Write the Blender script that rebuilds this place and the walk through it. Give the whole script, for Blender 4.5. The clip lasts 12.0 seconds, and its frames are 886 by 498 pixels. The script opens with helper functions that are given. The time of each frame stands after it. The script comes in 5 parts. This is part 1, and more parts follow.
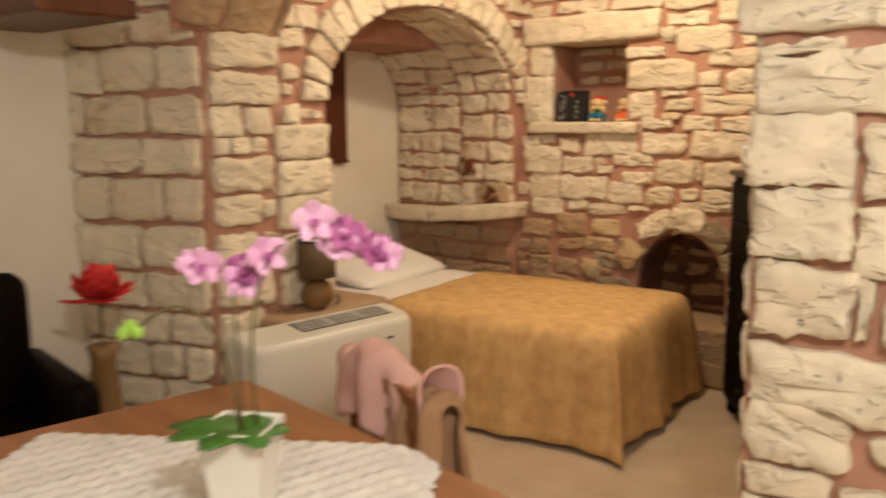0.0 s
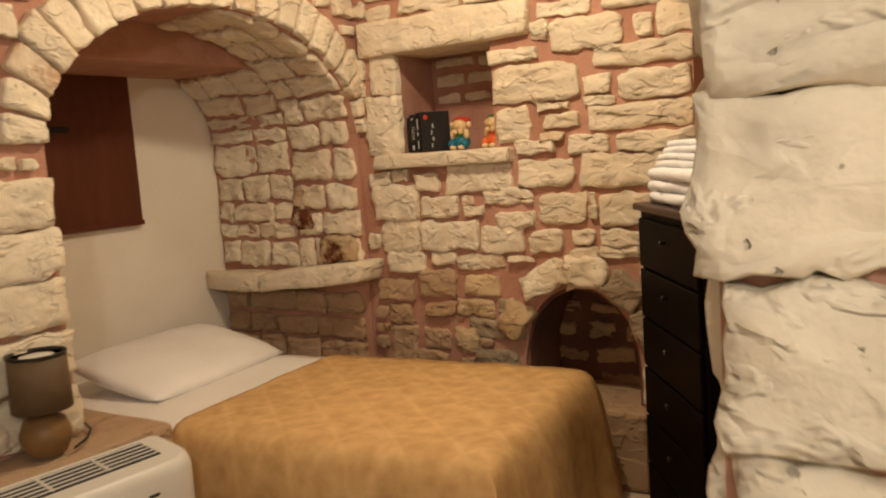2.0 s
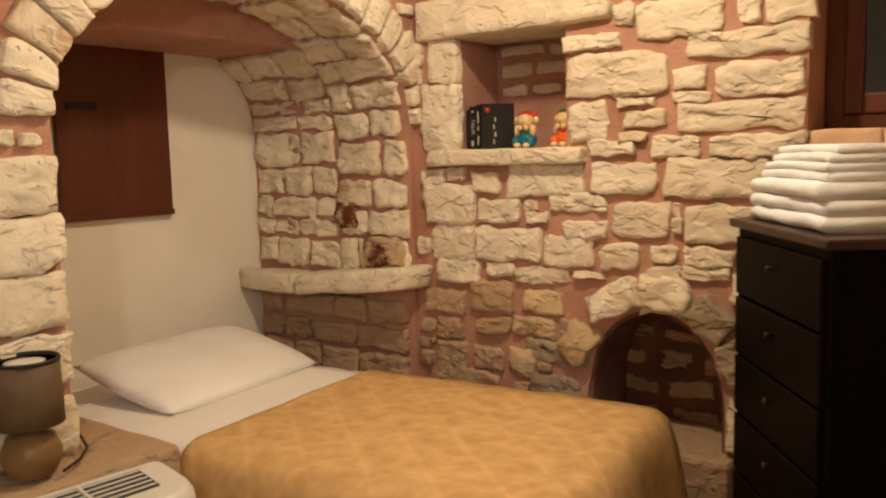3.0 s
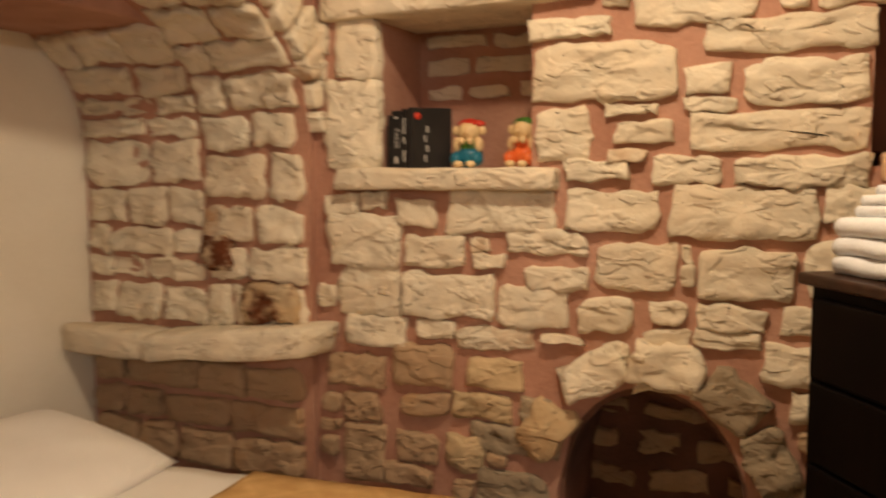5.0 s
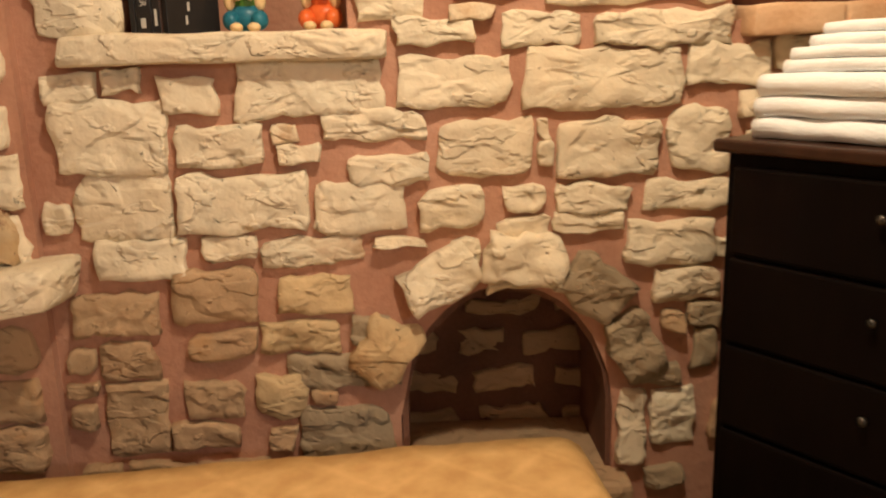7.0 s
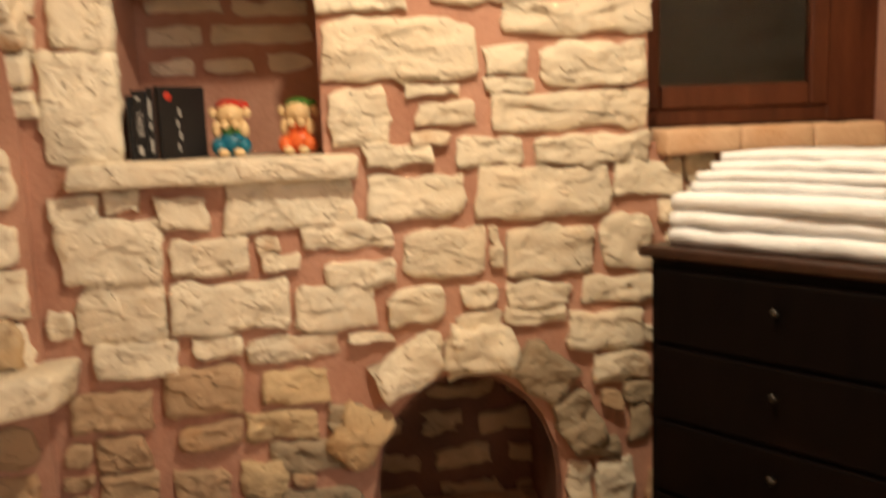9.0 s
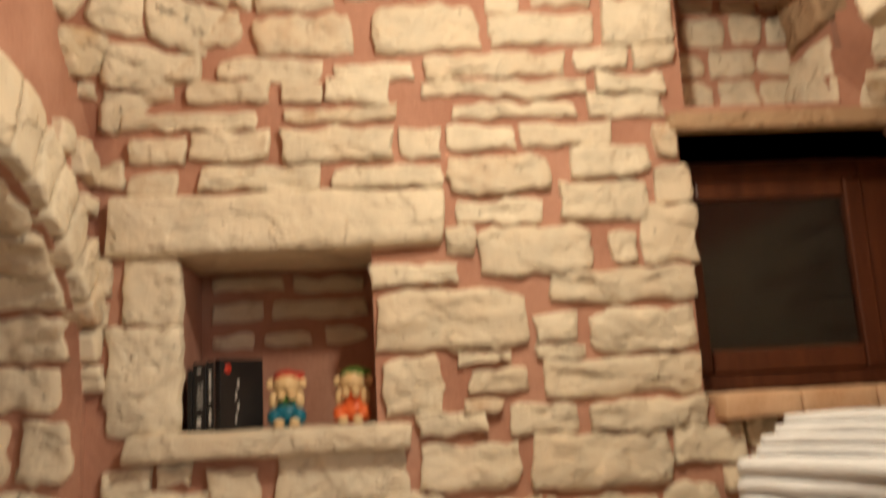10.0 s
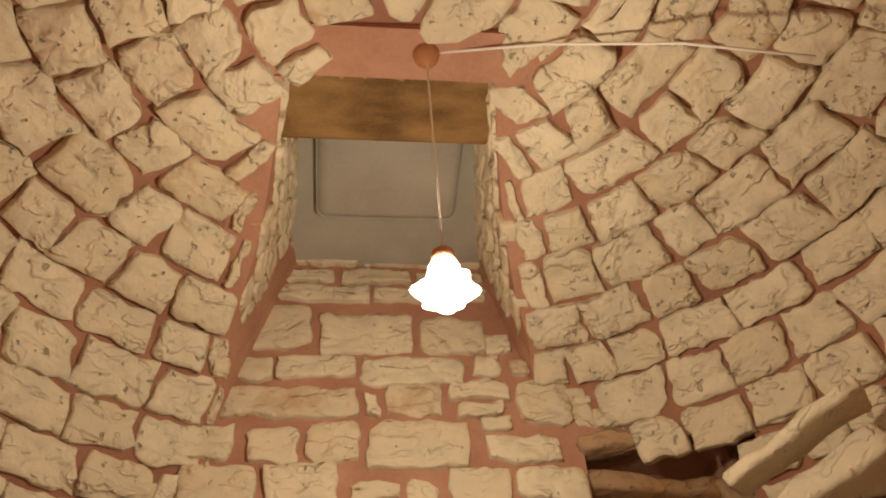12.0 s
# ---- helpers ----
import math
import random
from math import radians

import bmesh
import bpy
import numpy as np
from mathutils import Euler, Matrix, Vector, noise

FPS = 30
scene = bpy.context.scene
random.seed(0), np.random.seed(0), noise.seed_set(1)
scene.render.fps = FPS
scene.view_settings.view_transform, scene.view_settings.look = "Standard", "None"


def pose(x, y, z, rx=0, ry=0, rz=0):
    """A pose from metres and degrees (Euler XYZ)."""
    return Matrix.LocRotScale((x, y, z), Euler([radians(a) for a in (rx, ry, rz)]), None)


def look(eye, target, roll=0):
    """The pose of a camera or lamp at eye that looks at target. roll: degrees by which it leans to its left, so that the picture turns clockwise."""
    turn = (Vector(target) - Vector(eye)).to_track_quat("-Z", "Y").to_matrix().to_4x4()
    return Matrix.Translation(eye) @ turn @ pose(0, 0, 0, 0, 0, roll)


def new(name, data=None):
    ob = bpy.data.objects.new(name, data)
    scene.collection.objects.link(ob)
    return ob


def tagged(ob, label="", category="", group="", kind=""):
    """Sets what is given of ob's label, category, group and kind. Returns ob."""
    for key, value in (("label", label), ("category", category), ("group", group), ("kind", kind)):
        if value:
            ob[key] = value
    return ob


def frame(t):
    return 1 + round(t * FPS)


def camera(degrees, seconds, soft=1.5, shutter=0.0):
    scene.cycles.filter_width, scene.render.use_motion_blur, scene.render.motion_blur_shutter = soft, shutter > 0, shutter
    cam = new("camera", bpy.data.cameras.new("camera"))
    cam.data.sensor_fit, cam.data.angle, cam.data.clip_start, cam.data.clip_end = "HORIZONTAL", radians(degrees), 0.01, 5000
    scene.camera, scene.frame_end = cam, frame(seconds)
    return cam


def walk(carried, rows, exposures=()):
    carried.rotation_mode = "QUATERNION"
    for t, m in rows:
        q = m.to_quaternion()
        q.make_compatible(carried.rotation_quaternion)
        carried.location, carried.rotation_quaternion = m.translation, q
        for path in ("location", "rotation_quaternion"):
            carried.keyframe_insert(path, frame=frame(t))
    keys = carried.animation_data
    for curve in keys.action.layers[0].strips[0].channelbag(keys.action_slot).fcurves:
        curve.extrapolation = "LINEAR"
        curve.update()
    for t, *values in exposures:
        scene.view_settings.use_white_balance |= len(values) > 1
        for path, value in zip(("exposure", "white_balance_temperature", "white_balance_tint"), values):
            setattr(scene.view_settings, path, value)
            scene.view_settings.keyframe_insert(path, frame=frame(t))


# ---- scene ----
cam = camera(55.7, 12.0, 2.0, 0.6)
PATH = [
    (0, (-0.021, 0.039, 1.468), (-1.263, 1.577, 1.16), -0.4),
    (0.2, (-0.039, 0.126, 1.47), (-1.2145, 1.72, 1.172), -0.8),
    (0.5, (-0.067, 0.257, 1.474), (-1.206, 1.887, 1.259), -1.3),
    (1, (-0.137, 0.57, 1.481), (-1.258, 2.215, 1.286), -0.9),
    (1.5, (-0.327, 0.883, 1.462), (-1.425, 2.54, 1.242), -2.0),
    (2, (-0.474, 1.21, 1.443), (-1.544, 2.884, 1.211), -4.0),
    (2.5, (-0.558, 1.423, 1.434), (-1.723, 3.043, 1.211), -1.9),
    (3, (-0.729, 1.547, 1.422), (-1.895, 3.157, 1.199), -1.4),
    (3.2, (-0.824, 1.609, 1.424), (-1.995, 3.216, 1.213), -1.6),
    (4.8, (-1.375, 2.094, 1.427), (-2.332, 3.842, 1.256), -0.7),
    (5, (-1.45, 2.157, 1.428), (-2.289, 3.963, 1.246), -0.2),
    (5.5, (-1.681, 2.321, 1.429), (-2.248, 4.226, 1.208), -1.3),
    (6, (-1.911, 2.466, 1.41), (-2.15, 4.431, 1.127), -1.8),
    (6.5, (-2.017, 2.573, 1.403), (-2.114, 4.528, 0.992), -2.4),
    (7, (-2.093, 2.509, 1.394), (-2.035, 4.453, 0.929), -1.5),
    (7.2, (-2.114, 2.441, 1.395), (-2.016, 4.383, 0.927), -1.1),
    (8.8, (-2.185, 2.279, 1.51), (-1.905, 4.221, 1.121), -1.7),
    (9, (-2.178, 2.255, 1.505), (-1.96, 4.222, 1.212), -2.1),
    (9.5, (-2.166, 2.237, 1.488), (-2.071, 4.235, 1.463), -2.7),
    (10, (-2.189, 2.24, 1.486), (-2.059, 4.203, 1.845), -3.0),
    (10.5, (-2.161, 2.22, 1.521), (-1.98, 4.053, 2.3), -4.2),
    (11, (-2.13, 2.22, 1.544), (-1.913, 3.881, 2.635), -5.0),
    (11.5, (-2.096, 2.195, 1.568), (-1.857, 3.681, 2.885), -5.5),
    (12, (-2.08, 2.179, 1.585), (-1.844, 3.671, 2.896), -4.8),
]
walk(cam, [(t, look(eye, target, roll)) for t, eye, target, roll in PATH], [
    (0, 0.72, 6450, 10), (1.5, 0.45, 6500, 10), (3, 0.68, 6500, 10), (5.5, 0.48, 6700, 12), (7, 0.92, 6500, 10), (8.9, 0.93, 6250, 9),
    (9.5, 0.55, 6250, 9), (10, 0.35, 5900, 8), (10.5, 0.0, 6050, 8), (11, -0.36, 6500, 10), (12, -0.5, 6600, 11)])

# ---- world and lights ----
world = bpy.data.worlds.new("night")
world.use_nodes = True
world.node_tree.nodes["Background"].inputs["Color"].default_value = (0.01, 0.012, 0.02, 1)
world.node_tree.nodes["Background"].inputs["Strength"].default_value = 0.3
scene.world = world

LAMP = Vector((-1.885, 3.42, 2.585))


def bulb_light(name, place, watts, size, colour):
    data = bpy.data.lights.new(name, "POINT")
    data.energy, data.shadow_soft_size, data.color = watts, size, colour
    ob = new(name, data)
    ob.location = place
    return ob


bulb_light("pendant_bulb_light", LAMP - Vector((0, 0, 0.035)), 28, 0.045, (1.0, 0.825, 0.57))
down = bpy.data.lights.new("pendant_shade_light", "SPOT")
down.energy, down.shadow_soft_size, down.color, down.spot_size, down.spot_blend = 18, 0.05, (1.0, 0.825, 0.57), radians(150), 1.0
new("pendant_shade_light", down).location = LAMP - Vector((0, 0, 0.04))
bulb_light("dining_bulb_light", (0.3, 0.15, 2.25), 50, 0.06, (1.0, 0.97, 0.92))


# ---- materials ----
def nodes_of(name):
    m = bpy.data.materials.new(name)
    m.use_nodes = True
    return m, m.node_tree.nodes, m.node_tree.links, m.node_tree.nodes["Principled BSDF"]


def surface(name, a, b, scale=6.0, rough=0.7, metal=0.0, bump=0.0, fine=90.0, stretch=(1, 1, 1), bump_size=0.004, spec=0.3):
    """A plain surface: two colours mixed by coarse and fine noise, with a fine relief."""
    m, n, l, p = nodes_of(name)
    tc, mp = n.new("ShaderNodeTexCoord"), n.new("ShaderNodeMapping")
    mp.inputs["Scale"].default_value = stretch
    l.new(tc.outputs["Object"], mp.inputs["Vector"])
    big, small, mix, ramp = n.new("ShaderNodeTexNoise"), n.new("ShaderNodeTexNoise"), n.new("ShaderNodeMath"), n.new("ShaderNodeValToRGB")
    big.inputs["Scale"].default_value, small.inputs["Scale"].default_value = scale, fine
    big.inputs["Detail"].default_value, small.inputs["Detail"].default_value = 5, 3
    for t in (big, small):
        l.new(mp.outputs["Vector"], t.inputs["Vector"])
    mix.operation = "MULTIPLY_ADD"
    mix.inputs[1].default_value = 0.3
    l.new(small.outputs["Fac"], mix.inputs[0])
    l.new(big.outputs["Fac"], mix.inputs[2])
    ramp.color_ramp.elements[0].position, ramp.color_ramp.elements[1].position = 0.42, 0.88
    ramp.color_ramp.elements[0].color, ramp.color_ramp.elements[1].color = (*a, 1), (*b, 1)
    l.new(mix.outputs[0], ramp.inputs["Fac"])
    l.new(ramp.outputs["Color"], p.inputs["Base Color"])
    p.inputs["Roughness"].default_value, p.inputs["Metallic"].default_value = rough, metal
    p.inputs["Specular IOR Level"].default_value = spec
    if bump:
        bp = n.new("ShaderNodeBump")
        bp.inputs["Strength"].default_value, bp.inputs["Distance"].default_value = bump, bump_size
        l.new(mix.outputs[0], bp.inputs["Height"])
        l.new(bp.outputs["Normal"], p.inputs["Normal"])
    return m


def limestone(name, a, b, rust, island=False, pit_scale=42, stain_all=False):
    """Hewn limestone: a tone for each stone, blotches, ochre stains, pits and chisel relief."""
    m, n, l, p = nodes_of(name)
    tc = n.new("ShaderNodeTexCoord")
    rnd = n.new("ShaderNodeNewGeometry").outputs["Random Per Island"] if island else n.new("ShaderNodeObjectInfo").outputs["Random"]

    def tex(scale, detail, rough=0.55):
        t = n.new("ShaderNodeTexNoise")
        t.inputs["Scale"].default_value, t.inputs["Detail"].default_value, t.inputs["Roughness"].default_value = scale, detail, rough
        l.new(tc.outputs["Object"], t.inputs["Vector"])
        return t.outputs["Fac"]

    def mixed(fac, c0, c1):
        x = n.new("ShaderNodeMix")
        x.data_type = "RGBA"
        l.new(fac, x.inputs[0])
        for s, c in ((6, c0), (7, c1)):
            if isinstance(c, tuple):
                x.inputs[s].default_value = (*c, 1)
            else:
                l.new(c, x.inputs[s])
        return x.outputs[2]

    def stepped(v, lo, hi):
        r = n.new("ShaderNodeMapRange")
        r.inputs["From Min"].default_value, r.inputs["From Max"].default_value = lo, hi
        l.new(v, r.inputs["Value"])
        return r.outputs[0]

    def times(u, v):
        x = n.new("ShaderNodeMath")
        x.operation = "MULTIPLY"
        l.new(u, x.inputs[0])
        if isinstance(v, float):
            x.inputs[1].default_value = v
        else:
            l.new(v, x.inputs[1])
        return x.outputs[0]

    tone = mixed(rnd, a, b)
    blotch = mixed(stepped(tex(11, 5), 0.38, 0.68), tone, tuple(0.80 * c for c in a))
    few = stepped(rnd, -2.0, -1.0) if stain_all else stepped(rnd, 0.86, 0.97)
    stained = mixed(times(stepped(tex(7, 5, 0.65), 0.46 if stain_all else 0.5, 0.56 if stain_all else 0.72), few), blotch, rust)
    pits = stepped(tex(pit_scale, 4, 0.6), 0.36 if island else 0.33, 0.30 if island else 0.27)
    col = mixed(times(pits, 0.6), stained, tuple(0.35 * c for c in a))
    l.new(col, p.inputs["Base Color"])
    p.inputs["Roughness"].default_value, p.inputs["Specular IOR Level"].default_value = 0.88, 0.2
    flat_map = n.new("ShaderNodeMapping")
    flat_map.inputs["Scale"].default_value = (1, 1, 1.7)
    l.new(tc.outputs["Object"], flat_map.inputs["Vector"])

    def ledge_tex(scale, detail, lo, hi):
        t = n.new("ShaderNodeTexNoise")
        t.inputs["Scale"].default_value, t.inputs["Detail"].default_value, t.inputs["Roughness"].default_value = scale, detail, 0.5
        t.inputs["Distortion"].default_value = 0.35
        l.new(flat_map.outputs["Vector"], t.inputs["Vector"])
        return stepped(t.outputs["Fac"], lo, hi)

    def plus(u, v):
        x = n.new("ShaderNodeMath")
        x.operation = "ADD"
        l.new(u, x.inputs[0])
        l.new(v, x.inputs[1])
        return x.outputs[0]

    broken = plus(times(ledge_tex(5.0, 3, 0.47, 0.53), 0.15), times(ledge_tex(11, 3, 0.56, 0.62), 0.11))
    rough = plus(times(tex(8, 4, 0.5), 0.50), times(tex(34, 3, 0.6), 0.09))
    bp = n.new("ShaderNodeBump")
    bp.inputs["Strength"].default_value, bp.inputs["Distance"].default_value = 0.9, 0.06 if island else 0.042
    add = n.new("ShaderNodeMath")
    add.operation = "ADD"
    l.new(plus(broken, rough), add.inputs[0])
    l.new(times(pits, -0.16), add.inputs[1])
    l.new(add.outputs[0], bp.inputs["Height"])
    l.new(bp.outputs["Normal"], p.inputs["Normal"])
    return m


STONE = limestone("limestone", (0.83, 0.73, 0.56), (0.70, 0.58, 0.42), (0.40, 0.17, 0.05))
# Brown weathered stone; on the passage soffit its dark tone stands in for shade.
STONE_LOW = limestone("weathered_shaded_limestone", (0.52, 0.36, 0.22), (0.39, 0.25, 0.15), (0.42, 0.20, 0.06))
VAULT = limestone("vault_limestone", (0.80, 0.70, 0.54), (0.66, 0.55, 0.39), (0.42, 0.24, 0.10), True, 30)
OCHRE = limestone("ochre_limestone", (0.62, 0.46, 0.27), (0.54, 0.38, 0.21), (0.35, 0.15, 0.04))
RUSTED = limestone("rust_stained_limestone", (0.68, 0.54, 0.36), (0.50, 0.33, 0.17), (0.13, 0.04, 0.015), stain_all=True)
SOOT = limestone("sooty_limestone", (0.42, 0.33, 0.22), (0.28, 0.21, 0.14), (0.10, 0.08, 0.05))
MORTAR = surface("pink_mortar", (0.38, 0.185, 0.125), (0.53, 0.295, 0.21), 5, 0.95, bump=0.8, fine=70, bump_size=0.012)
# Darker copy of the pink mortar: shade above the pendant put into the colour.
VAULT_MORTAR = surface("shaded_vault_mortar", (0.29, 0.13, 0.085), (0.43, 0.22, 0.15), 5, 0.95, bump=0.8, fine=70, bump_size=0.012)
# Much darker mortar for the hearth's back and lining.
DARK_MORTAR = surface("dark_brown_mortar", (0.10, 0.048, 0.032), (0.22, 0.105, 0.07), 5, 0.95, bump=0.8, bump_size=0.012)
PLASTER = surface("cream_plaster", (0.78, 0.71, 0.59), (0.87, 0.81, 0.70), 2.2, 0.85, bump=0.25, bump_size=0.004)
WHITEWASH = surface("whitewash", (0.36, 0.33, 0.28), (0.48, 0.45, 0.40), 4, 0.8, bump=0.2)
TILE = surface("beige_stone_floor", (0.42, 0.32, 0.22), (0.55, 0.43, 0.31), 4, 0.45, bump=0.15)
WALNUT = surface("walnut_wood", (0.075, 0.022, 0.009), (0.14, 0.044, 0.017), 3, 0.42, bump=0.12, fine=30, stretch=(9, 9, 1))
REDWOOD = surface("red_brown_stained_wood", (0.085, 0.021, 0.008), (0.125, 0.032, 0.012), 3, 0.5, bump=0.1, fine=30, stretch=(6, 6, 1))
TABLE_WOOD = surface("oak_table_wood", (0.22, 0.085, 0.03), (0.34, 0.145, 0.055), 3, 0.35, bump=0.1, fine=30, stretch=(1, 9, 9))
EBONY = surface("ebony_lacquer", (0.0034, 0.0021, 0.0018), (0.006, 0.0036, 0.0027), 4, 0.5, spec=0.035, bump=0.05, stretch=(8, 8, 1))
DARK_WOOD = surface("polished_dark_wood", (0.022, 0.008, 0.004), (0.04, 0.015, 0.007), 4, 0.35, bump=0.05, stretch=(8, 8, 1))
PEWTER = surface("dull_pewter", (0.05, 0.045, 0.04), (0.09, 0.08, 0.07), 30, 0.35, metal=0.9)
BEAM = surface("old_beam_wood", (0.13, 0.07, 0.025), (0.36, 0.21, 0.085), 7, 0.75, bump=0.5, stretch=(1, 2, 2))
LINEN = surface("white_linen", (0.82, 0.78, 0.73), (0.88, 0.85, 0.80), 5, 0.9, bump=0.2, fine=260, bump_size=0.002)
SHEET = surface("white_cotton_sheet", (0.84, 0.80, 0.74), (0.90, 0.86, 0.80), 3, 0.9)
TOWEL = surface("white_terry", (0.80, 0.81, 0.83), (0.88, 0.89, 0.90), 20, 0.98, bump=0.9, fine=240, bump_size=0.006)
PLASTIC = surface("ivory_plastic", (0.66, 0.63, 0.56), (0.70, 0.67, 0.60), 2, 0.38, spec=0.45)
GREY = surface("grey_plastic", (0.025, 0.024, 0.022), (0.04, 0.038, 0.035), 4, 0.5)
BLACK = surface("black_iron", (0.012, 0.011, 0.010), (0.03, 0.027, 0.024), 9, 0.5)
BRONZE = surface("bronze_fabric", (0.10, 0.062, 0.030), (0.15, 0.095, 0.05), 12, 0.6, bump=0.2, fine=300, bump_size=0.001)
CLAY = surface("brown_ceramic", (0.16, 0.085, 0.03), (0.24, 0.13, 0.05), 9, 0.4, bump=0.1)
TERRACOTTA = surface("terracotta", (0.42, 0.18, 0.08), (0.52, 0.25, 0.12), 9, 0.7, bump=0.2)
BRICK = surface("orange_brick", (0.58, 0.34, 0.19), (0.74, 0.52, 0.34), 8, 0.9, bump=0.8, bump_size=0.01)
PINK = surface("pink_cotton", (0.62, 0.36, 0.32), (0.70, 0.45, 0.40), 6, 0.95, bump=0.3, fine=300, bump_size=0.002)
TAN = surface("tan_cotton", (0.33, 0.19, 0.10), (0.42, 0.25, 0.14), 6, 0.95, bump=0.3, fine=300, bump_size=0.002)
LACE = surface("white_lace", (0.60, 0.57, 0.53), (0.72, 0.69, 0.65), 10, 0.95, bump=0.8, fine=160, bump_size=0.006)
PETAL = surface("orchid_petal", (0.74, 0.34, 0.60), (0.86, 0.56, 0.76), 9, 0.6)
PETAL_DARK = surface("orchid_magenta", (0.36, 0.07, 0.24), (0.55, 0.20, 0.42), 9, 0.6)
RED_PETAL = surface("red_petal", (0.50, 0.02, 0.02), (0.72, 0.06, 0.05), 9, 0.7)
LEAF = surface("green_leaf", (0.035, 0.11, 0.012), (0.07, 0.19, 0.03), 6, 0.4)
BUD = surface("lime_bud", (0.25, 0.48, 0.05), (0.36, 0.60, 0.10), 6, 0.5)
STEM = surface("green_brown_stem", (0.09, 0.07, 0.025), (0.15, 0.12, 0.04), 9, 0.6)
POT = surface("white_pot", (0.74, 0.71, 0.64), (0.78, 0.75, 0.69), 4, 0.25, spec=0.5)
SKIN = surface("painted_cream", (0.72, 0.50, 0.25), (0.80, 0.60, 0.33), 10, 0.4)
RED = surface("painted_red", (0.48, 0.03, 0.015), (0.60, 0.06, 0.03), 10, 0.35)
ORANGE = surface("painted_orange", (0.68, 0.10, 0.02), (0.80, 0.19, 0.05), 10, 0.35)
BLUE = surface("painted_blue", (0.01, 0.10, 0.17), (0.02, 0.18, 0.26), 10, 0.35)
GREEN = surface("painted_green", (0.05, 0.14, 0.02), (0.12, 0.26, 0.04), 10, 0.35)
COVER = surface("black_book_cover", (0.012, 0.011, 0.011), (0.02, 0.018, 0.018), 9, 0.32)
PAPER = surface("book_paper", (0.55, 0.50, 0.40), (0.65, 0.60, 0.48), 40, 0.9)
PRINT = surface("grey_print", (0.42, 0.40, 0.37), (0.5, 0.48, 0.45), 9, 0.6)


def damask():
    """Ochre bedcover with a woven lattice of lozenges."""
    m, n, l, p = nodes_of("ochre_damask")
    tc = n.new("ShaderNodeTexCoord")
    sep = n.new("ShaderNodeSeparateXYZ")
    l.new(tc.outputs["Object"], sep.inputs[0])

    def op(kind, u, v=None):
        x = n.new("ShaderNodeMath")
        x.operation = kind
        for i, q in enumerate((u, v)):
            if q is None:
                continue
            if isinstance(q, float):
                x.inputs[i].default_value = q
            else:
                l.new(q, x.inputs[i])
        return x.outputs[0]

    s, d = op("ADD", sep.outputs[0], sep.outputs[1]), op("SUBTRACT", sep.outputs[0], sep.outputs[1])
    lattice = op("MINIMUM", op("ABSOLUTE", op("SINE", op("MULTIPLY", s, 14.0))), op("ABSOLUTE", op("SINE", op("MULTIPLY", d, 14.0))))
    small = n.new("ShaderNodeTexNoise")
    small.inputs["Scale"].default_value, small.inputs["Detail"].default_value = 16, 4
    l.new(tc.outputs["Object"], small.inputs["Vector"])
    both = op("ADD", op("MULTIPLY", op("MINIMUM", lattice, 0.3), -0.42), small.outputs["Fac"])
    ramp = n.new("ShaderNodeValToRGB")
    ramp.color_ramp.elements[0].position, ramp.color_ramp.elements[1].position = 0.20, 0.62
    ramp.color_ramp.elements[0].color, ramp.color_ramp.elements[1].color = (0.54, 0.32, 0.125, 1), (0.71, 0.465, 0.205, 1)
    l.new(both, ramp.inputs["Fac"])
    l.new(ramp.outputs["Color"], p.inputs["Base Color"])
    p.inputs["Roughness"].default_value, p.inputs["Specular IOR Level"].default_value = 0.72, 0.3
    weave = n.new("ShaderNodeTexNoise")
    weave.inputs["Scale"].default_value = 320
    l.new(tc.outputs["Object"], weave.inputs["Vector"])
    bp = n.new("ShaderNodeBump")
    bp.inputs["Strength"].default_value, bp.inputs["Distance"].default_value = 0.3, 0.004
    l.new(op("ADD", both, op("MULTIPLY", weave.outputs["Fac"], 0.4)), bp.inputs["Height"])
    l.new(bp.outputs["Normal"], p.inputs["Normal"])
    return m


DAMASK = damask()


def glass(name, rough=0.02):
    m, n, l, p = nodes_of(name)
    p.inputs["Transmission Weight"].default_value, p.inputs["Roughness"].default_value, p.inputs["IOR"].default_value = 1.0, rough, 1.45
    return m


def glow(name, colour, power):
    m, n, l, p = nodes_of(name)
    p.inputs["Base Color"].default_value = (*colour, 1)
    p.inputs["Emission Color"].default_value, p.inputs["Emission Strength"].default_value = (*colour, 1), power
    return m


GLASS = glass("window_glass", 0.12)
OPAL = glow("lit_opal_glass", (1.0, 0.90, 0.72), 14)


# ---- building helpers ----
def thing(name, place=(0, 0, 0), turn=0.0, label="", category="", group="", kind=""):
    ob = new(name)
    ob.empty_display_size = 0.05
    ob.matrix_basis = pose(*place, 0, 0, turn)
    return tagged(ob, label, category, group, kind)


def finish(name, mesh, mats, parent=None, label="", smooth=False):
    for m in (mats if isinstance(mats, (list, tuple)) else [mats]):
        mesh.materials.append(m)
    if smooth:
        mesh.shade_smooth()
    ob = new(name, mesh)
    if parent:
        ob.parent = parent
    return tagged(ob, label)


SHELLS = {}


def shell(bm, thickness):
    """Gives the sheet in bm a thickness once it becomes an object."""
    SHELLS[id(bm)] = thickness


def part(name, bm, material, parent=None, label="", smooth=False):
    mesh = bpy.data.meshes.new(name)
    bmesh.ops.recalc_face_normals(bm, faces=bm.faces)
    bm.to_mesh(mesh)
    thickness = SHELLS.pop(id(bm), 0)
    bm.free()
    ob = finish(name, mesh, material, parent, label, smooth)
    if thickness:
        mod = ob.modifiers.new("thickness", "SOLIDIFY")
        mod.thickness, mod.offset = thickness, 0.0
    return ob


